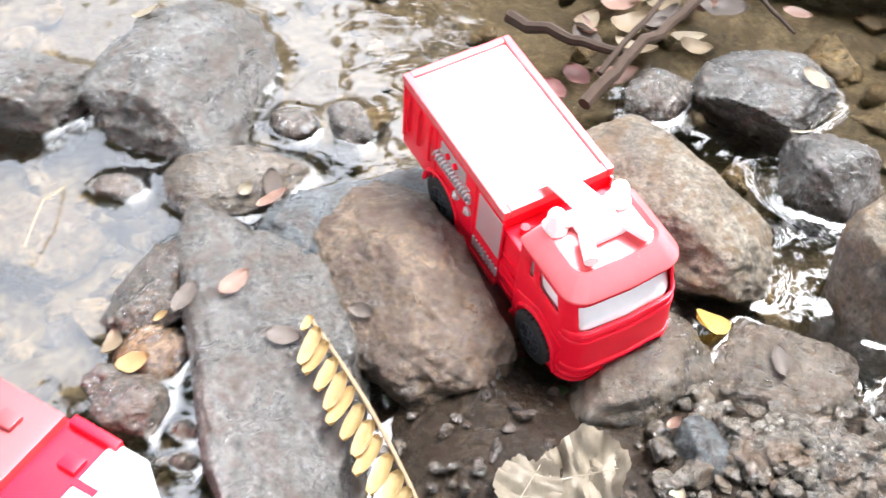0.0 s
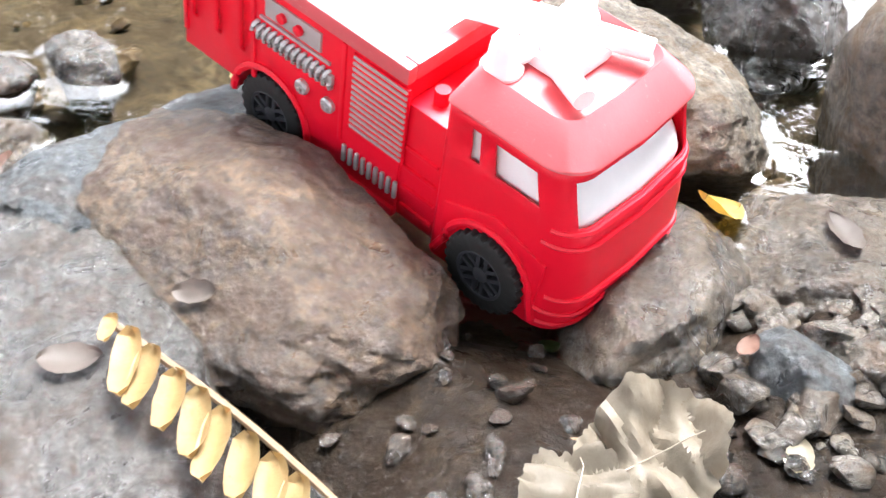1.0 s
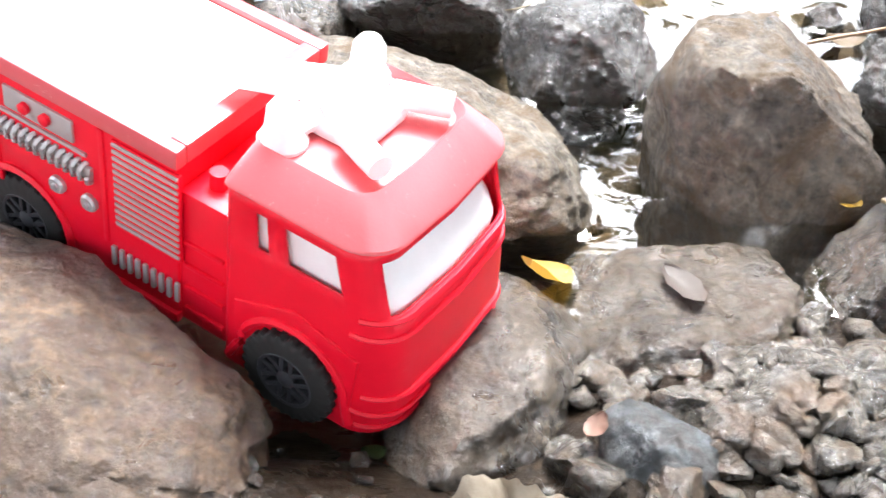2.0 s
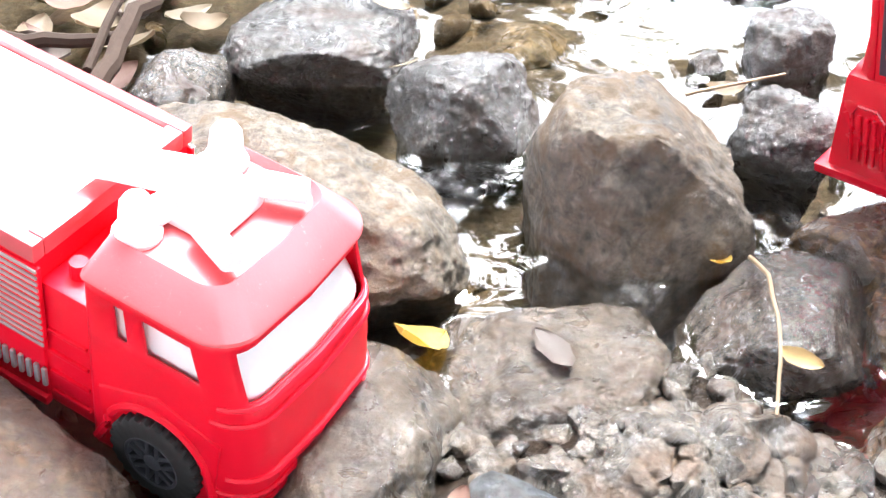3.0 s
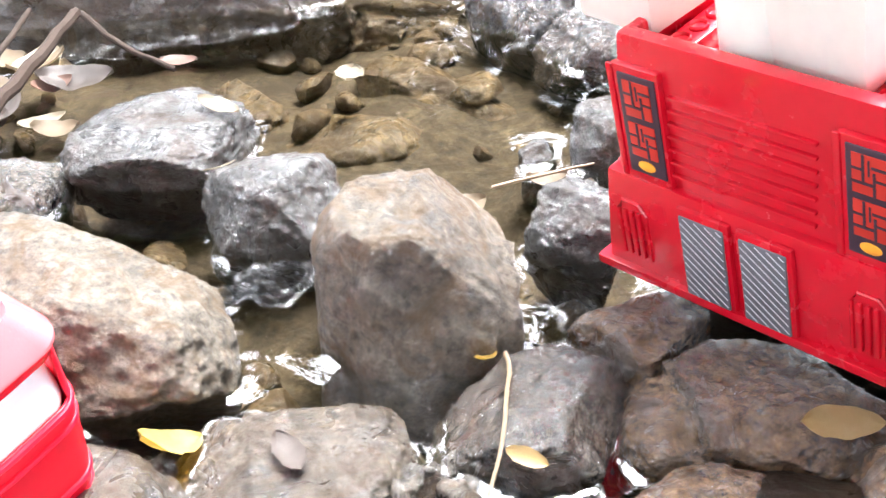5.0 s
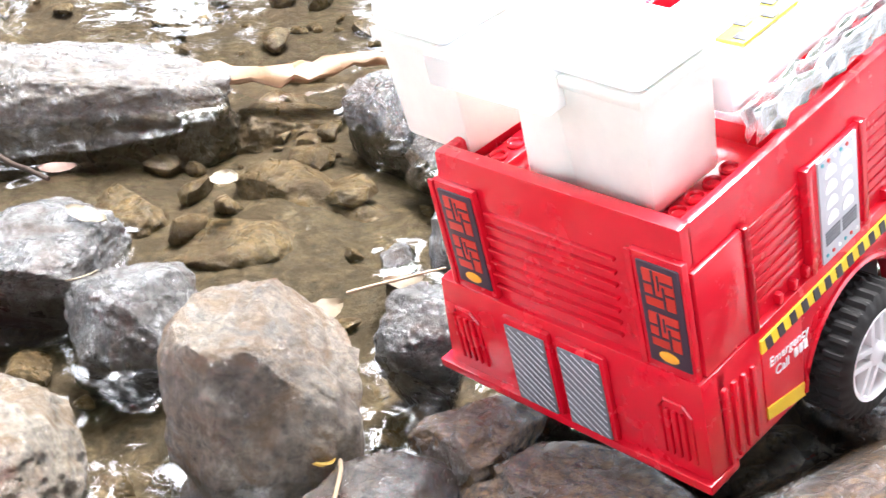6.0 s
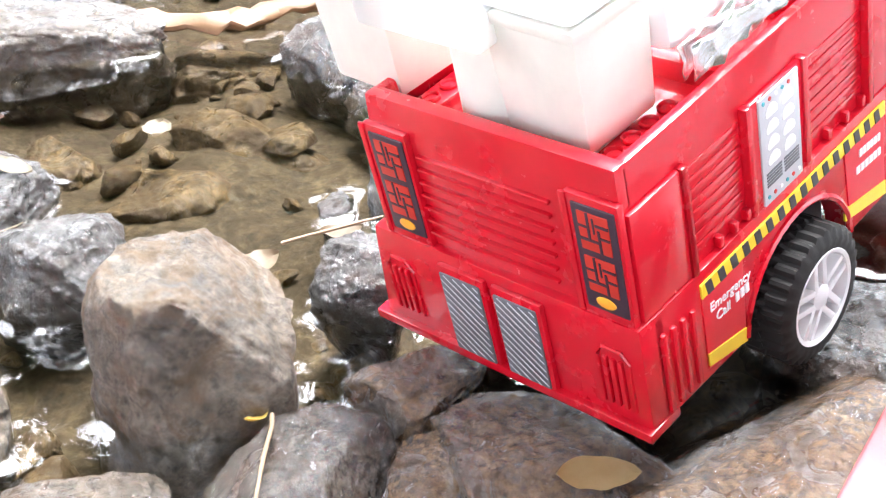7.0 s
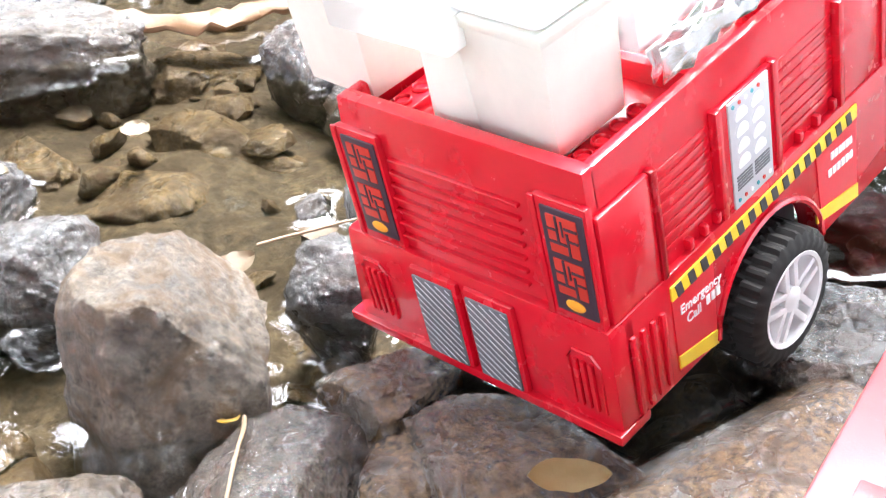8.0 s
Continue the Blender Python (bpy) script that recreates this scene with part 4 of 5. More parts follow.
    # printed sticker along the skirt: hazard band, bright red field, yellow foot
    for x0, x1, x2, x3 in ((0.0325, 0.0580, 0.0600, 0.0325), (0.1390, 0.1690, 0.1690, 0.1360)):
        bm = bmesh.new()
        extrude_profile(bm, [(x0, 0.0125), (x1, 0.0070), (x2 if x0 < 0.1 else x1, 0.0478), (x3, 0.0478)], s - 0.0005, s + 0.0002)
        part("sticker_field", bm, STICKER_FIELD, skirt, "bright red sticker field", smooth=False)
    band = bar("hazard_band", skirt, 0.0325, 0.1690, s - 0.0010, s, 0.0480, 0.0546, 0.0002, STICKER_YELLOW, "yellow and black hazard stripe sticker")
    for k in range(16):
        bm = bmesh.new()
        x = 0.0345 + k * 0.0083
        extrude_profile(bm, [(x + 0.0014, 0.0482), (x + 0.0052, 0.0482), (x + 0.0038, 0.0544), (x, 0.0544)], s - 0.0014, s - 0.0009)
        part("black_stripe", bm, BLACK, band, smooth=False)
    for x0, x1, z0, z1 in ((0.0325, 0.0580, 0.0140, 0.0070), (0.1345, 0.1690, 0.0140, 0.0062)):
        bm = bmesh.new()
        extrude_profile(bm, [(x0, z0), (x1, z1), (x1, z1 + 0.0072), (x0, z0 + 0.0062)], s - 0.0010, s - 0.0001)
        part("yellow_foot", bm, STICKER_YELLOW, skirt, "yellow sticker edge", smooth=False)
    face = Matrix(((1, 0, 0, 0), (0, 0, -1, 0), (0, 1, 0, 0), (0, 0, 0, 1)))
    for words, x, z in (("Emergency", 0.0362, 0.0385), ("Call", 0.0395, 0.0318)):
        text_part("lettering", words, 0.0062, Matrix.Translation((x, s - 0.0008, z)) @ Matrix.Rotation(radians(5), 4, "Y") @ face, WHITE, skirt, "white printed words")
    for k in range(3):
        bar("lettering_bar", skirt, 0.0530 + k * 0.0034, 0.0553 + k * 0.0034, s - 0.0010, s - 0.0001, 0.0310 - 0.0003 * k, 0.0352 - 0.0003 * k, 0.0002, WHITE)
    for x, z, w in ((0.1475, 0.0390, 0.018), (0.1450, 0.0315, 0.021)):
        for k in range(6):
            bar("lettering_bar", skirt, x + k * w / 6, x + (k + 0.74) * w / 6, s - 0.0010, s - 0.0001, z - 0.0003 * k, z + 0.0036 - 0.0003 * k, 0.0002, WHITE)
    # ledges with ring studs inside the tail corners
    for y0 in (0.0095, 0.0980):
        ledge = bar("ledge", truck, 0.0072, 0.056, y0 if y0 > 0.05 else 0.0052, y0 + 0.0130, 0.0995, 0.1155, 0.001)
        for k in range(4):
            bm = bmesh.new()
            spin(bm, [(0.0040, 0.1150), (0.0040, 0.1166), (0.0034, 0.1172), (0.0029, 0.1166), (0.0027, 0.1158)], 20, "z", (0.0195 + k * 0.0106, y0 + 0.0065, 0))
            part("stud", bm, RED_DEEP, ledge)
    bar("cross_rib", truck, 0.088, 0.094, 0.0052, 0.1143, 0.099, 0.109, 0.001)
    bar("cross_rib", truck, 0.150, 0.156, 0.0052, 0.1143, 0.099, 0.109, 0.001)
    bar("white_plate", truck, 0.012, 0.060, 0.030, 0.096, 0.1000, 0.1080, 0.001, WHITE, "white plate in the bed")
    for x in (0.0985, 0.285):
        for y, sd in ((-0.0025, -1), (0.122, 1)):
            wheel(truck, x, y, 0.0030, 0.0298, 0.024, HUB_WHITE, sd, 5, 30, 0.10)
        bm = bmesh.new()
        tube(bm, [(x, 0.005, 0.003), (x, 0.118, 0.003)], 0.004, 10)
        part("axle", bm, BLACK, truck)
    # cab at the far end
    bm = bmesh.new()
    box(bm, L + 0.002, L + 0.085, -0.002, 0.1215, 0.012, 0.140, 0.006)
    part("cab", bm, RED_DEEP, truck)
    return truck


BIG_POSE = Matrix.Translation((0.2834, 0.0034, 0.0055)) @ pose(0, 0, 0, -5.82, -9.57, 44.11)
big_truck(BIG_POSE)


def lift_bucket(m, label):
    """An open tub with tapered sides, a rolled lip and a white lid."""
    tub = empty("lift_bucket", m, label, "bucket", "lift buckets")
    bm = bmesh.new()
    box(bm, 0.0, 0.036, 0.0, 0.0395, 0.0, 0.046, 0.0022)
    for v in bm.verts:
        k = v.co.z / 0.046
        v.co.x = 0.018 + (v.co.x - 0.018) * (1 + 0.09 * k)
        v.co.y = 0.01975 + (v.co.y - 0.01975) * (1 + 0.09 * k)
    part("tub", bm, CREAM, tub)
    bm = bmesh.new()
    box(bm, -0.0032, 0.0392, -0.0034, 0.0430, 0.0452, 0.0500, 0.0012)
    part("lip", bm, CREAM, tub)
    bm = bmesh.new()
    box(bm, -0.0018, 0.0378, -0.0020, 0.0416, 0.0498, 0.062, 0.004)
    part("lid", bm, WHITE, tub, "white plastic lid")
    return tub


lift_bucket(BIG_POSE @ pose(0.0130, 0.0205, 0.1174, 0, 0, -3), "cream white plastic bucket standing on the truck's tail")
lift_bucket(BIG_POSE @ pose(0.0130, 0.1130, 0.1174, 0, 0, -3), "cream white plastic bucket overhanging the truck's side")
turret = empty("turret", BIG_POSE @ pose(0.030, 0.071, 0.1082), "cloudy plastic drum between two white buckets on the truck", "turret")
bm = bmesh.new()
spin(bm, [(0.020, 0.0), (0.021, 0.003), (0.019, 0.006), (0.0185, 0.040), (0.016, 0.045)], 32, "z")
part("drum", bm, CREAM, turret)
bm = bmesh.new()
spin(bm, [(0.0225, 0.0), (0.0225, 0.004), (0.0205, 0.005)], 32, "z")
part("ring", bm, RED_DEEP, turret, "red base ring")
bm = bmesh.new()
box(bm, -0.026, 0.010, -0.016, 0.046, 0.046, 0.060, 0.002)
part("bracket", bm, CLOUDY, turret, "cloudy plastic bracket")
boom = empty("boom", BIG_POSE @ pose(0.052, 0.012, 0.1300), "white boom with foil wrap lying in the truck bed", "boom")
bm = bmesh.new()
box(bm, 0.0, 0.22, 0.0, 0.048, 0.008, 0.030, 0.004)
part("beam", bm, WHITE, boom)
bm = bmesh.new()
rnd = random.Random(4)
n = 40
for j in range(2):
    row = [[bm.verts.new((0.20 * i / n, -0.004 - 0.006 * j + rnd.uniform(-0.0015, 0.0015), 0.0032 * k + rnd.uniform(-0.0016, 0.0016))) for k in range(5)] for i in range(n + 1)]
    for i in range(n):
        for k in range(4):
            bm.faces.new((row[i][k], row[i + 1][k], row[i + 1][k + 1], row[i][k + 1]))
foil = part("foil", bm, FOIL, boom, "crumpled silver foil edge")
md = foil.modifiers.new("thick", "SOLIDIFY")
md.thickness = 0.0006
bm = bmesh.new()
box(bm, 0.012, 0.048, 0.002, 0.014, 0.0302, 0.0315, 0.0003)
tape = part("tape", bm, STICKER_YELLOW, boom, "yellow and black warning tape")
for k in range(4):
    bm = bmesh.new()
    box(bm, 0.014 + k * 0.0088, 0.0185 + k * 0.0088, 0.0025 + 0.006 * (k % 2), 0.0080 + 0.006 * (k % 2), 0.0314, 0.0319, 0.0001)
    part("tape_bar", bm, BLACK, tape)


# ---- two more red toys at the edges ----
def red_toy(name, m, length, width, height, label, shell, nose, cover):
    toy = empty(name, m, label, "toy truck")
    bm = bmesh.new()
    extrude_profile(bm, [(0, 0.014), (0, height), (-length, height), (-length, 0.014)] + arch(-length * 0.8, 0.014, 0.019, 10, 180, 0) + arch(-length * 0.22, 0.014, 0.019, 10, 180, 0), -width / 2, width / 2, 0.003)
    part("body", bm, shell, toy)
    bm = bmesh.new()
    box(bm, -length + 0.003, -0.046, -width / 2 + 0.002, width / 2 - 0.002, height - 0.003, height + 0.0065, 0.0018)
    part("roof_cover", bm, cover, toy, "faded pinkish red roof cover")
    for s in (-1, 1):
        bm = bmesh.new()
        box(bm, -0.044, -0.012, s * width / 2 - 0.004, s * width / 2 + 0.002, height - 0.004, height + 0.004, 0.0012)
        part("rail", bm, shell, toy)
        for k in range(4):
            bm = bmesh.new()
            x = -length * (0.14 + 0.22 * k)
            box(bm, x - 0.006, x + 0.006, min(s * 0.2 * width, s * 0.32 * width), max(s * 0.2 * width, s * 0.32 * width), height + (0.0055 if k else -0.001), height + (0.0095 if k else 0.003), 0.0012)
            part("roof_rib", bm, cover if k else shell, toy)
        for x in (-length * 0.8, -length * 0.22):
            wheel(toy, x, s * (width / 2 - 0.006), 0.0165, 0.0165, 0.012, BLACK, s)
    bm = bmesh.new()
    box(bm, -0.018, 0.006, -width / 2 - 0.001, width / 2 + 0.001, height * 0.45, height + 0.0012, 0.002)
    part("bumper", bm, nose, toy, "plastic front panel")
    bm = bmesh.new()
    extrude_profile(bm, [(-0.019, height * 0.6), (-0.019, height + 0.0016), (-0.004, height + 0.0016), (-0.012, height * 0.6)], 0.012, 0.017, 0.0005)
    part("wedge", bm, shell, toy)
    bm = bmesh.new()
    box(bm, -0.055, -0.035, width / 2 - 0.001, width / 2 + 0.002, height * 0.4, height * 0.75, 0.0008)
    part("side_panel", bm, SILVER, toy, "silver side panel")
    return toy


red_toy("toy_truck", pose(-0.205, -0.325, -0.030, 0, 0, -2), 0.19, 0.085, 0.088, "red plastic toy truck with a white nose, standing in the shallows", RED, WHITE, RED_DULL)
red_toy("toy_truck", pose(0.4305, 0.004, -0.027, 0, 0, 54), 0.17, 0.080, 0.088, "faded red plastic toy truck beside a smooth boulder", RED_DULL, RED_DULL, RED_DULL)


# ---- leaves, twigs, litter ----
def leaf_bm(length, width, curl=0.15, cup=0.1, seed=0, ragged=0.0, nx=12, ny=6, point=1.0):
    bm = bmesh.new()
    off = seed * 3.7
    grid = []
    for i in range(nx + 1):
        u = i / nx
        half = width / 2 * (max(0.0, math.sin(math.pi * min(1, u ** 0.9)))) ** (0.62 * point) + 0.0002
        row = []
        for j in range(ny + 1):
            v = 2 * j / ny - 1
            w = half * (1 + ragged * noise.noise((u * 7 + off, v * 3, 0.5)))
            x = (u - 0.5) * length
            z = curl * length * ((2 * u - 1) ** 2 - 0.3) + cup * width * v * v + 0.05 * width * noise.noise((u * 5 + off, v * 2, 2.0))
            row.append(bm.verts.new((x, v * w, z)))
        grid.append(row)
    for i in range(nx):
        for j in range(ny):
            bm.faces.new((grid[i][j], grid[i + 1][j], grid[i + 1][j + 1], grid[i][j + 1]))
    top = list(bm.faces)
    thick = bmesh.ops.solidify(bm, geom=top, thickness=0.0005)
    bmesh.ops.recalc_face_normals(bm, faces=bm.faces)
    return bm


bpy.context.view_layer.update()
RESTING = ("boulder", "stone", "slab_stone", "pebble", "ground")


def rest(x, y):
    """The place and slope of the stone, mud or water under (x, y)."""
    eye, dg = Vector((x, y, 0.3)), bpy.context.evaluated_depsgraph_get()
    for _ in range(12):
        hit, place, normal, _, ob, _ = scene.ray_cast(dg, eye, Vector((0, 0, -1)))
        if not hit:
            break
        if ob.name.split(".")[0] in RESTING:
            if place.z > WATER_Z:
                return place, normal
            break
        eye = place - Vector((0, 0, 0.0004))
    return Vector((x, y, WATER_Z + 0.0008)), Vector((0, 0, 1))


LEAVES = [
    # x, y, z, length, width, turn, tilt, material, curl, label
    (0.001, -0.003, -0.002, 0.033, 0.019, 52, 8, LEAF_BRIGHT, 0.10, "bright yellow fallen leaf caught between stones"),
    (-0.289, -0.047, 0.003, 0.024, 0.014, 50, 4, LEAF_PINK, 0.04, "pinkish brown oval leaf on a stone"),
    (-0.303, -0.036, 0.004, 0.026, 0.014, -40, 3, LEAF_GREYED, 0.04, "greyish brown oval leaf on a stone"),
    (-0.313, -0.049, 0.003, 0.012, 0.008, 70, 10, LEAF_PALE, 0.12, "small pale leaf on a stone"),
    (-0.262, -0.131, 0.014, 0.026, 0.013, 85, 4, LEAF_PINK, 0.06, "pinkish tan oval leaf on the slab"),
    (-0.280, -0.152, 0.004, 0.026, 0.013, 100, 30, LEAF_GREYED, 0.05, "greyed oval leaf stuck to the slab's side"),
    (-0.310, -0.193, -0.008, 0.024, 0.014, 130, 12, LEAF_TAN, 0.12, "tan curled leaf at the water's edge"),
    (-0.288, -0.200, -0.010, 0.022, 0.014, 40, 6, LEAF_YELLOW, 0.10, "yellow tan leaf at the water's edge"),
    (-0.296, -0.165, -0.004, 0.010, 0.004, 70, 5, LEAF_YELLOW, 0.05, "tiny yellow leaflet on wet stone"),
    (-0.212, -0.150, 0.015, 0.022, 0.013, 20, 5, LEAF_GREYED, 0.05, "greyed oval leaf on the slab"),
    (-0.012, 0.234, 0.018, 0.024, 0.014, -15, 6, LEAF_PALE, 0.06, "pale oval leaf on a wet stone"),
    (-0.119, 0.266, 0.004, 0.028, 0.012, 35, 12, LEAF_PALE, 0.10, "pale leaf among wet twigs"),
    (-0.112, 0.315, 0.008, 0.045, 0.026, 10, 15, LEAF_GREYED, 0.12, "curled grey-brown dead leaf in the litter"),
    (-0.165, 0.257, 0.006, 0.036, 0.022, 60, 14, LEAF_TAN, 0.18, "curled tan dead leaf in the litter"),
    (-0.155, 0.300, 0.010, 0.040, 0.024, -30, 18, LEAF_TAN, 0.15, "curled tan dead leaf in the litter"),
    (-0.185, 0.280, 0.006, 0.034, 0.022, 15, 10, LEAF_PINK, 0.15, "pinkish dead leaf in the litter"),
    (-0.140, 0.335, 0.012, 0.042, 0.024, 75, 15, LEAF_PALE, 0.12, "pale dead leaf in the litter"),
    (-0.200, 0.320, 0.008, 0.040, 0.024, 40, 12, LEAF_TAN, 0.12, "tan dead leaf in the litter"),
    (-0.150, 0.195, 0.004, 0.036, 0.017, 45, 25, LEAF_PINK, 0.2, "curled reddish brown leaf under a twig"),
    (-0.174, 0.182, 0.006, 0.026, 0.017, -25, 10, LEAF_MAROON, 0.05, "dark maroon oval leaf by the twigs"),
    (-0.182, 0.160, 0.004, 0.024, 0.014, -30, 10, LEAF_MAROON, 0.05, "dark maroon oval leaf by the twigs"),
    (0.000, 0.178, 0.026, 0.018, 0.005, 40, 20, LEAF_PALE, 0.05, "narrow pale leaf on a wet stone"),
    (0.142, -0.018, 0.007, 0.017, 0.0065, -25, 4, LEAF_YELLOW, 0.06, "yellow leaflet on the rough wet stone"),
    (0.130, 0.043, -0.003, 0.013, 0.008, 60, 30, LEAF_BRIGHT, 0.15, "small yellow leaf curled in a gap"),
    (0.181, 0.182, 0.004, 0.023, 0.010, 85, 20, LEAF_PALE, 0.10, "pale upright leaf beside the large truck"),
    (0.160, 0.196, -0.004, 0.022, 0.012, 10, 8, LEAF_TAN, 0.12, "orange tan leaf at the water's edge"),
    (0.120, 0.172, -0.002, 0.020, 0.016, 30, 12, LEAF_TAN, 0.15, "crumpled tan leaf beside the pale boulder"),
    (0.212, 0.266, 0.000, 0.026, 0.018, 40, 10, LEAF_PALE, 0.10, "pale leaf on a far stone"),
    (0.051, 0.315, -0.020, 0.020, 0.017, 80, 3, LEAF_PALE, 0.03, "pale leaf floating on the pool"),
    (0.260, -0.001, 0.006, 0.034, 0.013, 3, 14, LEAF_YELLOW, 0.03, "yellow oval leaf below the large truck's bumper"),
    (-0.055, 0.337, 0.002, 0.024, 0.012, 5, 5, LEAF_PINK, 0.05, "brown leaf on the flat boulder's edge"),
    (0.033, -0.130, -0.004, 0.016, 0.010, 80, 15, LEAF_PALE, 0.12, "pale broken leaf piece on the mud"),
    (-0.190, 0.075, -0.012, 0.030, 0.016, 20, 5, LEAF_PALE, 0.06, "pale wet leaf at the water's edge"),
    (-0.215, 0.060, -0.012, 0.026, 0.018, 80, 5, LEAF_YELLOW, 0.06, "yellowish wet leaf at the water's edge"),
    (-0.056, -0.087, -0.02, 0.009, 0.007, 30, 20, LEAF_GREEN, 0.1, "tiny green leaf in wet mud"),
    (0.018, -0.088, -0.015, 0.010, 0.008, 50, 20, LEAF_PINK, 0.1, "small orange brown leaf scrap between stones"),
    (0.052, -0.012, 0.0, 0.024, 0.011, 120, 3, LEAF_GREYED, 0.02, "greyed oval leaf pressed on a damp stone"),
    (-0.180, -0.110, 0.0, 0.018, 0.009, 0, 12, LEAF_GREYED, 0.1, "small grey leaf caught in a crevice"),
    (-0.470, 0.055, -0.01, 0.030, 0.012, 10, 8, LEAF_PALE, 0.06, "pale leaf lodged between wet boulders"),
] + [
    (x, y, 0.006, ln, 0.55 * ln, turn, 24, (LEAF_TAN, LEAF_GREYED, LEAF_PINK, LEAF_TAN)[k % 4], 0.16, ("tan curled dead leaf in a drift of litter", "grey-brown dead leaf in a drift of litter", "pinkish dead leaf in a drift of litter", "tan curled dead leaf in a drift of litter")[k % 4])
    for k, x, y, ln, turn in [(k, -0.165 + 0.055 * math.sin(k * 2.4) * (0.4 + 0.06 * k), 0.285 + 0.06 * math.cos(k * 1.9), 0.032 + 0.006 * math.sin(k * 5), k * 67) for k in range(13)]
]
for i, (x, y, z, ln, wd, turn, tilt, mat, curl, label) in enumerate(LEAVES):
    bm = leaf_bm(ln, wd, curl, 0.12, i, 0.16)
    low = min(v.co.z for v in bm.verts)
    feet = [rest(x + 0.36 * ln * math.cos(radians(turn + q)), y + 0.36 * ln * math.sin(radians(turn + q)))[0] for q in (0, 90, 180, 270)]
    place = sum(feet, Vector()) / 4
    slope = (feet[0] - feet[2]).cross(feet[1] - feet[3]).normalized()
    if slope.z < 0.7:
        slope = (slope + Vector((0, 0, 0.8))).normalized()
    place += slope * max((f - place).dot(slope) for f in feet + [rest(x, y)[0]])
    lie = slope.to_track_quat("Z", "Y").to_matrix().to_4x4()
    level = lie @ Vector((1, 0, 0))
    back = math.degrees(math.atan2(level.y, level.x))
    at = Matrix.Translation(place + slope * (0.0016 - low * 0.8)) @ lie @ pose(0, 0, 0, tilt * 0.5, tilt * 0.3, turn - back)
    tagged(put("leaf", bm, mat, at=at), label, "leaf")

# feathered dry frond on the slab
frond_top = max(rest(-0.203 + 0.14 * k / 8, -0.134 - 0.093 * k / 8)[0].z for k in range(6))
frond = empty("leaf_frond", pose(-0.203, -0.134, frond_top + 0.0035, 0, 1, -33.6), "dry frond with a row of yellow leaflets lying on the slab", "leaf")
bm = bmesh.new()
tube(bm, [(0.17 * i / 12, 0.004 * math.sin(math.pi * i / 12), 0.003 * math.sin(math.pi * i / 12)) for i in range(13)], 0.0016, 7, 0.8)
part("stalk", bm, BARK_PALE, frond, "brown stalk")
for k in range(14):
    x = 0.001 + k * 0.0122
    size = 0.012 if k == 0 else 0.026 + 0.002 * math.sin(k * 1.7)
    bm = leaf_bm(size, 0.0115 if k else 0.007, 0.05, 0.22, 40 + k, 0.05, point=0.55)
    a = radians(-48 + 5 * math.sin(k * 2.1))
    bm.transform(pose(x + size * 0.46 * math.cos(a), size * 0.5 * math.sin(a) + 0.001, 0.003 + 0.0008 * (k % 3), 24, 4, math.degrees(a)))
    part("leaflet", bm, LEAF_YELLOW, frond)

# crumpled dead leaves by the near stones
def dead_leaf(m, sx, sy, seed, label):
    bm = bmesh.new()
    n = 34
    grid = []
    for i in range(n + 1):
        row = []
        for j in range(n + 1):
            u, v = 2 * i / n - 1, 2 * j / n - 1
            a = math.atan2(v, u)
            edge = 0.86 + 0.20 * noise.noise((math.cos(a) * 1.2 + seed, math.sin(a) * 1.2, 1)) + 0.07 * noise.noise((math.cos(a) * 9 + seed, math.sin(a) * 9, 1))
            q = max(abs(u), abs(v)) * edge
            x, y = sx * q * math.cos(a), sy * q * math.sin(a)
            fold = abs(noise.noise((x * 55 + seed, y * 38, 3.1)))
            z = 0.020 * fold + 0.006 * abs(noise.noise((x * 130, y * 60, seed))) + 0.006 * noise.noise((x * 80, y * 70 + seed, 7)) + 0.006 * q * q
            row.append(bm.verts.new((x, y, z)))
        grid.append(row)
    for i in range(n):
        for j in range(n):
            bm.faces.new((grid[i][j], grid[i + 1][j], grid[i + 1][j + 1], grid[i][j + 1]))
    bmesh.ops.solidify(bm, geom=list(bm.faces), thickness=0.0006)
    leaf = tagged(put("dead_leaf", bm, LEAF_DRY, at=m), label, "leaf")
    rib = bmesh.new()
    tube(rib, [(sx * (k / 5 - 0.5) * 1.5, 0.002 * math.sin(k), 0.008 + 0.003 * math.sin(k * 2)) for k in range(6)], 0.0004, 6, 0.5)
    part("midrib", rib, LEAF_DRY, leaf)
    return leaf


dead_leaf(pose(-0.016, -0.144, -0.008, 14, -16, 40), 0.032, 0.028, 3, "large crumpled pale dead leaf on wet mud")
dead_leaf(pose(-0.038, -0.174, -0.001, 6, 4, 100), 0.026, 0.022, 8, "torn pale dead leaf lying on wet mud")


def twig(points, radius, mat, label, name="twig", tip=0.6):
    bm = bmesh.new()
    fine = []
    for a, b in zip(points, points[1:]):
        for k in range(5):
            p = Vector(a).lerp(Vector(b), k / 5)
            p += Vector((noise.noise(p * 60), noise.noise(p * 60 + Vector((5, 0, 0))), noise.noise(p * 60 + Vector((0, 9, 0))))) * radius * 0.8
            fine.append(p)
    fine.append(Vector(points[-1]))
    tube(bm, fine, radius, 8, tip)
    return tagged(put(name, bm, mat), label, "twig")


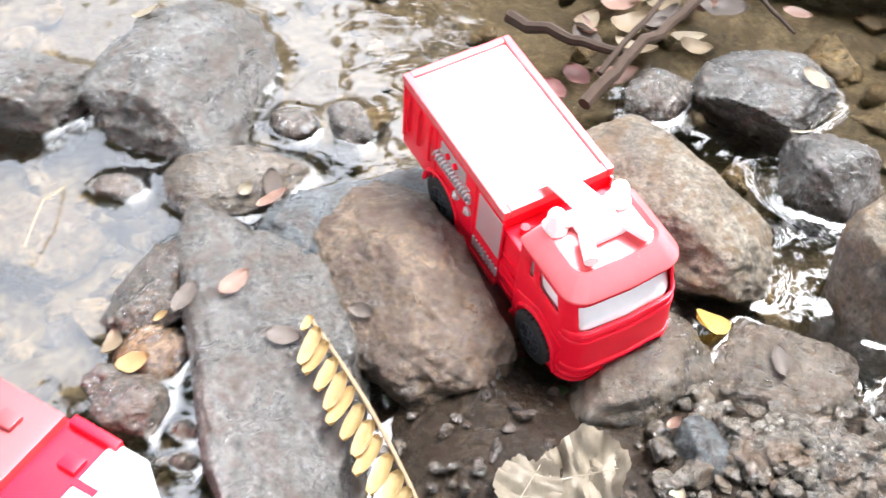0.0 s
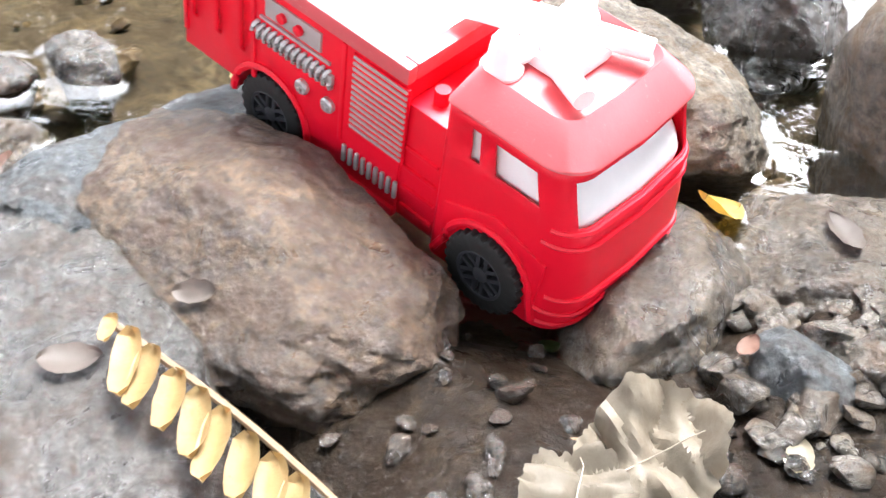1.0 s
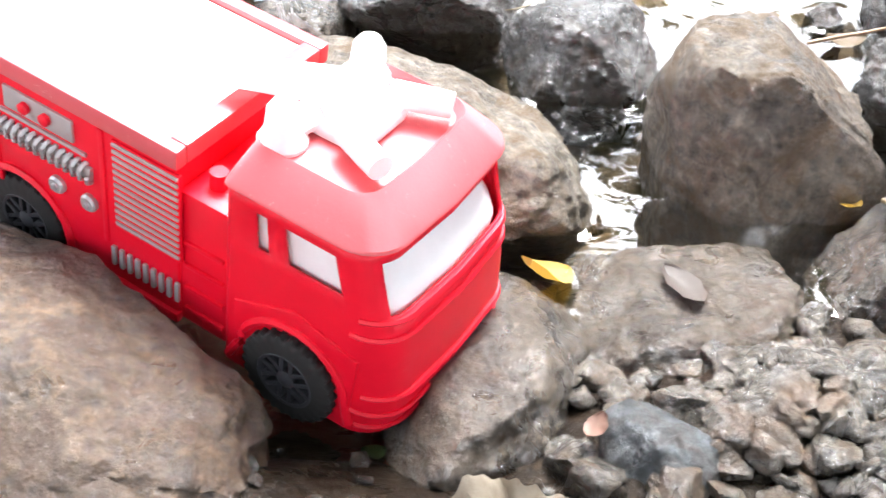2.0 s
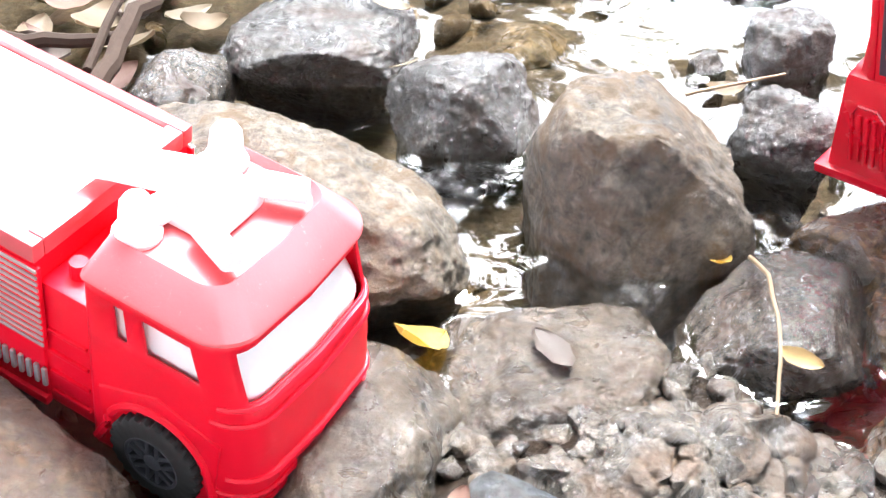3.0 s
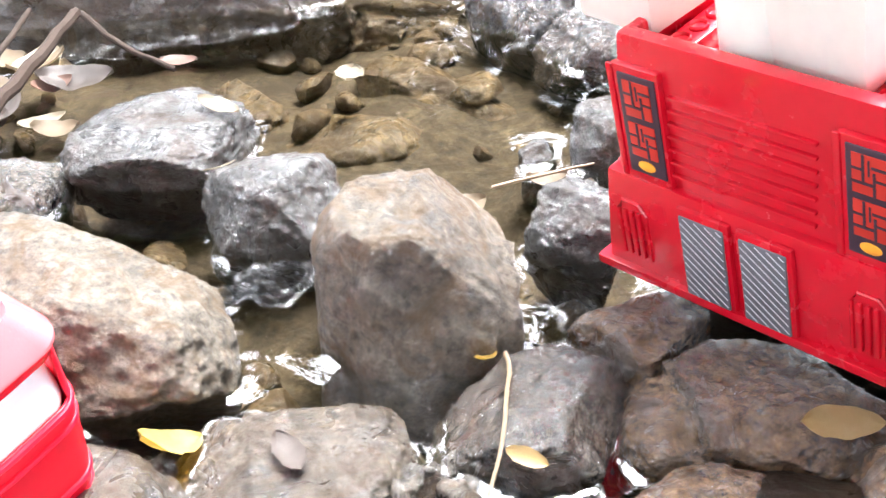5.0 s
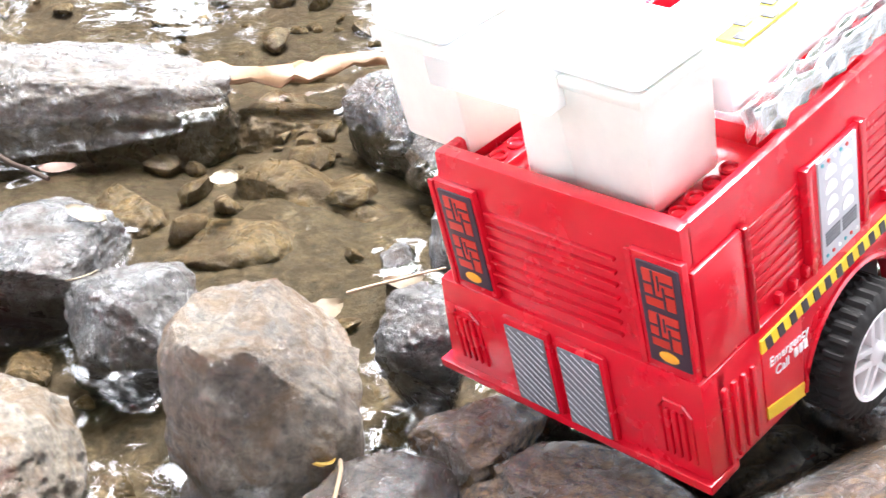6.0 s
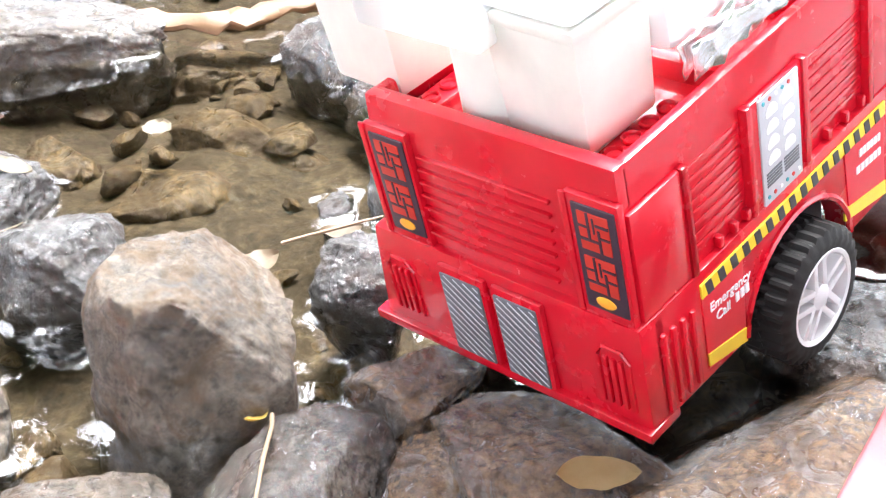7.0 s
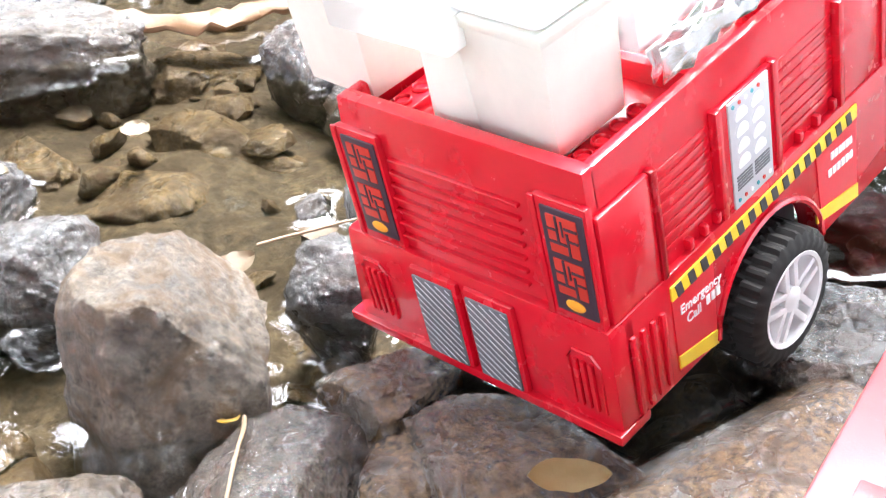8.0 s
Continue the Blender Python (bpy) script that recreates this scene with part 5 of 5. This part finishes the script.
twig([(0.135, 0.036, 0.000), (0.136, 0.015, 0.008), (0.134, -0.010, 0.0095), (0.130, -0.032, 0.006), (0.125, -0.052, 0.001), (0.119, -0.075, -0.004)], 0.0010, BARK_PALE, "thin pale bent twig lying over the rough stone")
twig([(-0.146, 0.132, 0.004), (-0.135, 0.190, 0.014), (-0.118, 0.262, 0.016), (-0.108, 0.330, 0.018)], 0.0052, BARK, "thick broken brown twig leaning over litter")
twig([(-0.150, 0.165, 0.006), (-0.140, 0.246, 0.018), (-0.135, 0.330, 0.020)], 0.0026, BARK, "brown twig among dead leaves")
twig([(-0.240, 0.195, 0.002), (-0.195, 0.188, 0.008), (-0.142, 0.196, 0.006)], 0.0055, BARK, "dark wet branch stub behind the fire engine")
twig([(-0.110, 0.345, 0.010), (-0.075, 0.300, 0.010), (-0.042, 0.278, 0.006)], 0.0022, BARK, "thin dark stick across the water")
twig([(-0.433, -0.100, -0.020), (-0.425, -0.125, -0.006), (-0.412, -0.160, -0.012)], 0.0009, BARK_PALE, "thin dry grass stem standing in the shallows")
twig([(0.132, 0.165, -0.004), (0.160, 0.170, 0.001), (0.182, 0.176, 0.002)], 0.0010, BARK_PALE, "thin greenish stem beside the large truck")
twig([(-0.095, -0.135, -0.012), (-0.060, -0.140, -0.008), (-0.030, -0.138, -0.006)], 0.0012, BARK_PALE, "thin pale stem on the mud")
bm = bmesh.new()
tube(bm, [(0.19 * k / 22, 0.006 * math.sin(k * 0.5), 0.002 * math.sin(k * 0.9)) for k in range(23)], 0.012, 14, 0.5)
for v in bm.verts:
    v.co.z *= 0.55
    v.co += Vector((0, noise.noise(v.co * 60), noise.noise(v.co * 90 + Vector((3, 0, 0))))) * 0.005
tagged(put("driftwood", bm, WOOD, at=pose(-0.005, 0.452, -0.016, 8, 0, 8)), "orange brown strip of wet driftwood in the pool", "wood")


# ---- gravel, joined ----
def gravel(name, count, seed, region, sizes, mat, label, level=2, top=1.0):
    rnd = random.Random(seed)
    base = bmesh.new()
    bmesh.ops.create_icosphere(base, subdivisions=level, radius=1.0)
    bv = np.array([v.co[:] for v in base.verts])
    bf = np.array([[v.index for v in f.verts] for f in base.faces])
    base.free()
    vs, fs = [], []
    for k in range(count):
        x, y = region(rnd)
        while bed_height(x, y) > top:
            x, y = region(rnd)
        r = rnd.uniform(*sizes) * (0.6 + 0.8 * rnd.random() ** 2)
        ax = np.array([r, r * rnd.uniform(0.6, 0.95), r * rnd.uniform(0.45, 0.75)])
        d = bv.copy()
        for _ in range(6):
            q = np.array([rnd.gauss(0, 1), rnd.gauss(0, 1), rnd.gauss(0, 1)])
            q /= np.linalg.norm(q)
            d -= np.outer(np.maximum(d @ q - rnd.uniform(0.42, 0.8), 0), q) * 0.97
        wob = np.array([1 + 0.16 * noise.noise(Vector(p) * 1.4 + Vector((k * 1.3, 0, 0))) + 0.06 * noise.noise(Vector(p) * 5 + Vector((k, 0, 0))) for p in bv])
        d = d * wob[:, None] * ax
        e = Euler((rnd.uniform(-0.5, 0.5), rnd.uniform(-0.5, 0.5), rnd.uniform(0, 6.3))).to_matrix()
        d = d @ np.array(e).T
        d += (x, y, bed_height(x, y) + ax[2] * 0.45)
        fs.append(bf + len(vs) * len(bv))
        vs.append(d)
    me = bpy.data.meshes.new(name)
    me.from_pydata(np.concatenate(vs).tolist(), [], np.concatenate(fs).tolist())
    me.materials.append(mat)
    me.polygons.foreach_set("use_smooth", [True] * len(me.polygons))
    me.set_sharp_from_angle(angle=radians(38))
    ob = new(name, me)
    return tagged(ob, label, "gravel", kind="stuff")


gravel("gravel", 1200, 7, lambda r: (r.uniform(-0.75, 0.65), r.uniform(-0.42, 0.85)), (0.004, 0.018), STONE_OCHRE, "brown gravel on the stream bed", top=-0.042)
gravel("gravel", 620, 8, lambda r: (r.gauss(0.090, 0.036), r.gauss(-0.072, 0.026)), (0.003, 0.010), STONE_RUBBLE, "rough grey-brown gravel packed between stones", 3)
gravel("gravel", 240, 9, lambda r: (r.uniform(-0.13, 0.22), r.uniform(-0.24, -0.03)), (0.003, 0.008), STONE_WET, "dark wet gravel on the muddy bar")
gravel("gravel", 300, 10, lambda r: (r.uniform(-0.45, -0.15), r.uniform(-0.34, -0.05)), (0.004, 0.012), STONE_WET, "dark wet pebbles beside the slab")


# ---- trees: far-bank ones mirrored in the water, the rest added unseen to block sky ----
def tree(x, y, height, seed, leaves):
    rnd = random.Random(seed)
    t = empty("tree", pose(x, y, bed_height(x, y) - 0.05), "leafy green tree out of view, shaping reflections and sky light", "tree", "bank trees")
    bm = bmesh.new()
    tube(bm, [(0.06 * math.sin(k * 1.3), 0.05 * math.cos(k), height * 0.75 * k / 6) for k in range(7)], height * 0.03, 10, 0.35)
    tips = []
    for k in range(9):
        a, z = k * 2.4 + rnd.random(), height * rnd.uniform(0.3, 0.7)
        r = height * rnd.uniform(0.16, 0.3)
        tip = (r * math.cos(a), r * math.sin(a), z + height * rnd.uniform(0.1, 0.25))
        tube(bm, [(0, 0, z), tuple(c * 0.5 + (0, 0, z * 0.5 + 0.05)[i] for i, c in enumerate(tip)), tip], height * 0.011, 7, 0.3)
        tips.append(tip)
    part("trunk", bm, BARK, t)
    vs, fs = [], []
    tips.append((0, 0, height * 0.85))
    for k in range(leaves):
        c = Vector(tips[k % len(tips)]) + Vector((rnd.gauss(0, 1), rnd.gauss(0, 1), rnd.gauss(0, 0.7))) * height * 0.085
        e = Euler((rnd.uniform(-0.9, 0.9), rnd.uniform(-0.9, 0.9), rnd.uniform(0, 6.3))).to_matrix()
        q = height * rnd.uniform(0.018, 0.034)
        b = len(vs)
        for px, py, pz in ((-1, 0, 0), (-0.3, 0.45, 0.1), (0.4, 0.4, 0.1), (1, 0, -0.1), (0.4, -0.4, 0.1), (-0.3, -0.45, 0.1)):
            vs.append(tuple(c + e @ (Vector((px, py, pz)) * q)))
        fs += [(b, b + 1, b + 2, b + 3), (b, b + 3, b + 4, b + 5)]
    me = bpy.data.meshes.new("crown")
    me.from_pydata(vs, [], fs)
    me.materials.append(LEAF_GREEN)
    crown = new("crown", me)
    crown.parent = t


# trees at negative y are added out of view to cut sky light
for k, (x, y, h, leaves) in enumerate([
        (-1.1, 3.9, 3.3, 3200), (-0.35, 4.4, 3.0, 2600), (-0.4, 5.6, 7.4, 420), (-2.0, 5.2, 4.0, 2600), (2.6, 3.4, 4.6, 3200), (3.6, 1.6, 5.2, 3200),
        (-3.4, 3.4, 3.0, 1100), (0.2, -4.0, 6.0, 2200), (-1.3, -4.3, 6.0, 2200), (1.6, -3.8, 5.8, 2200), (4.6, 2.6, 6.0, 3600), (-3.4, -2.0, 6.0, 3600),
        (-2.2, -2.7, 5.6, 3600), (2.9, -1.9, 5.6, 3600), (-3.6, -0.9, 5.6, 3200), (4.2, -0.2, 6.0, 3200)]):
    tree(x, y, h, 50 + k, leaves)
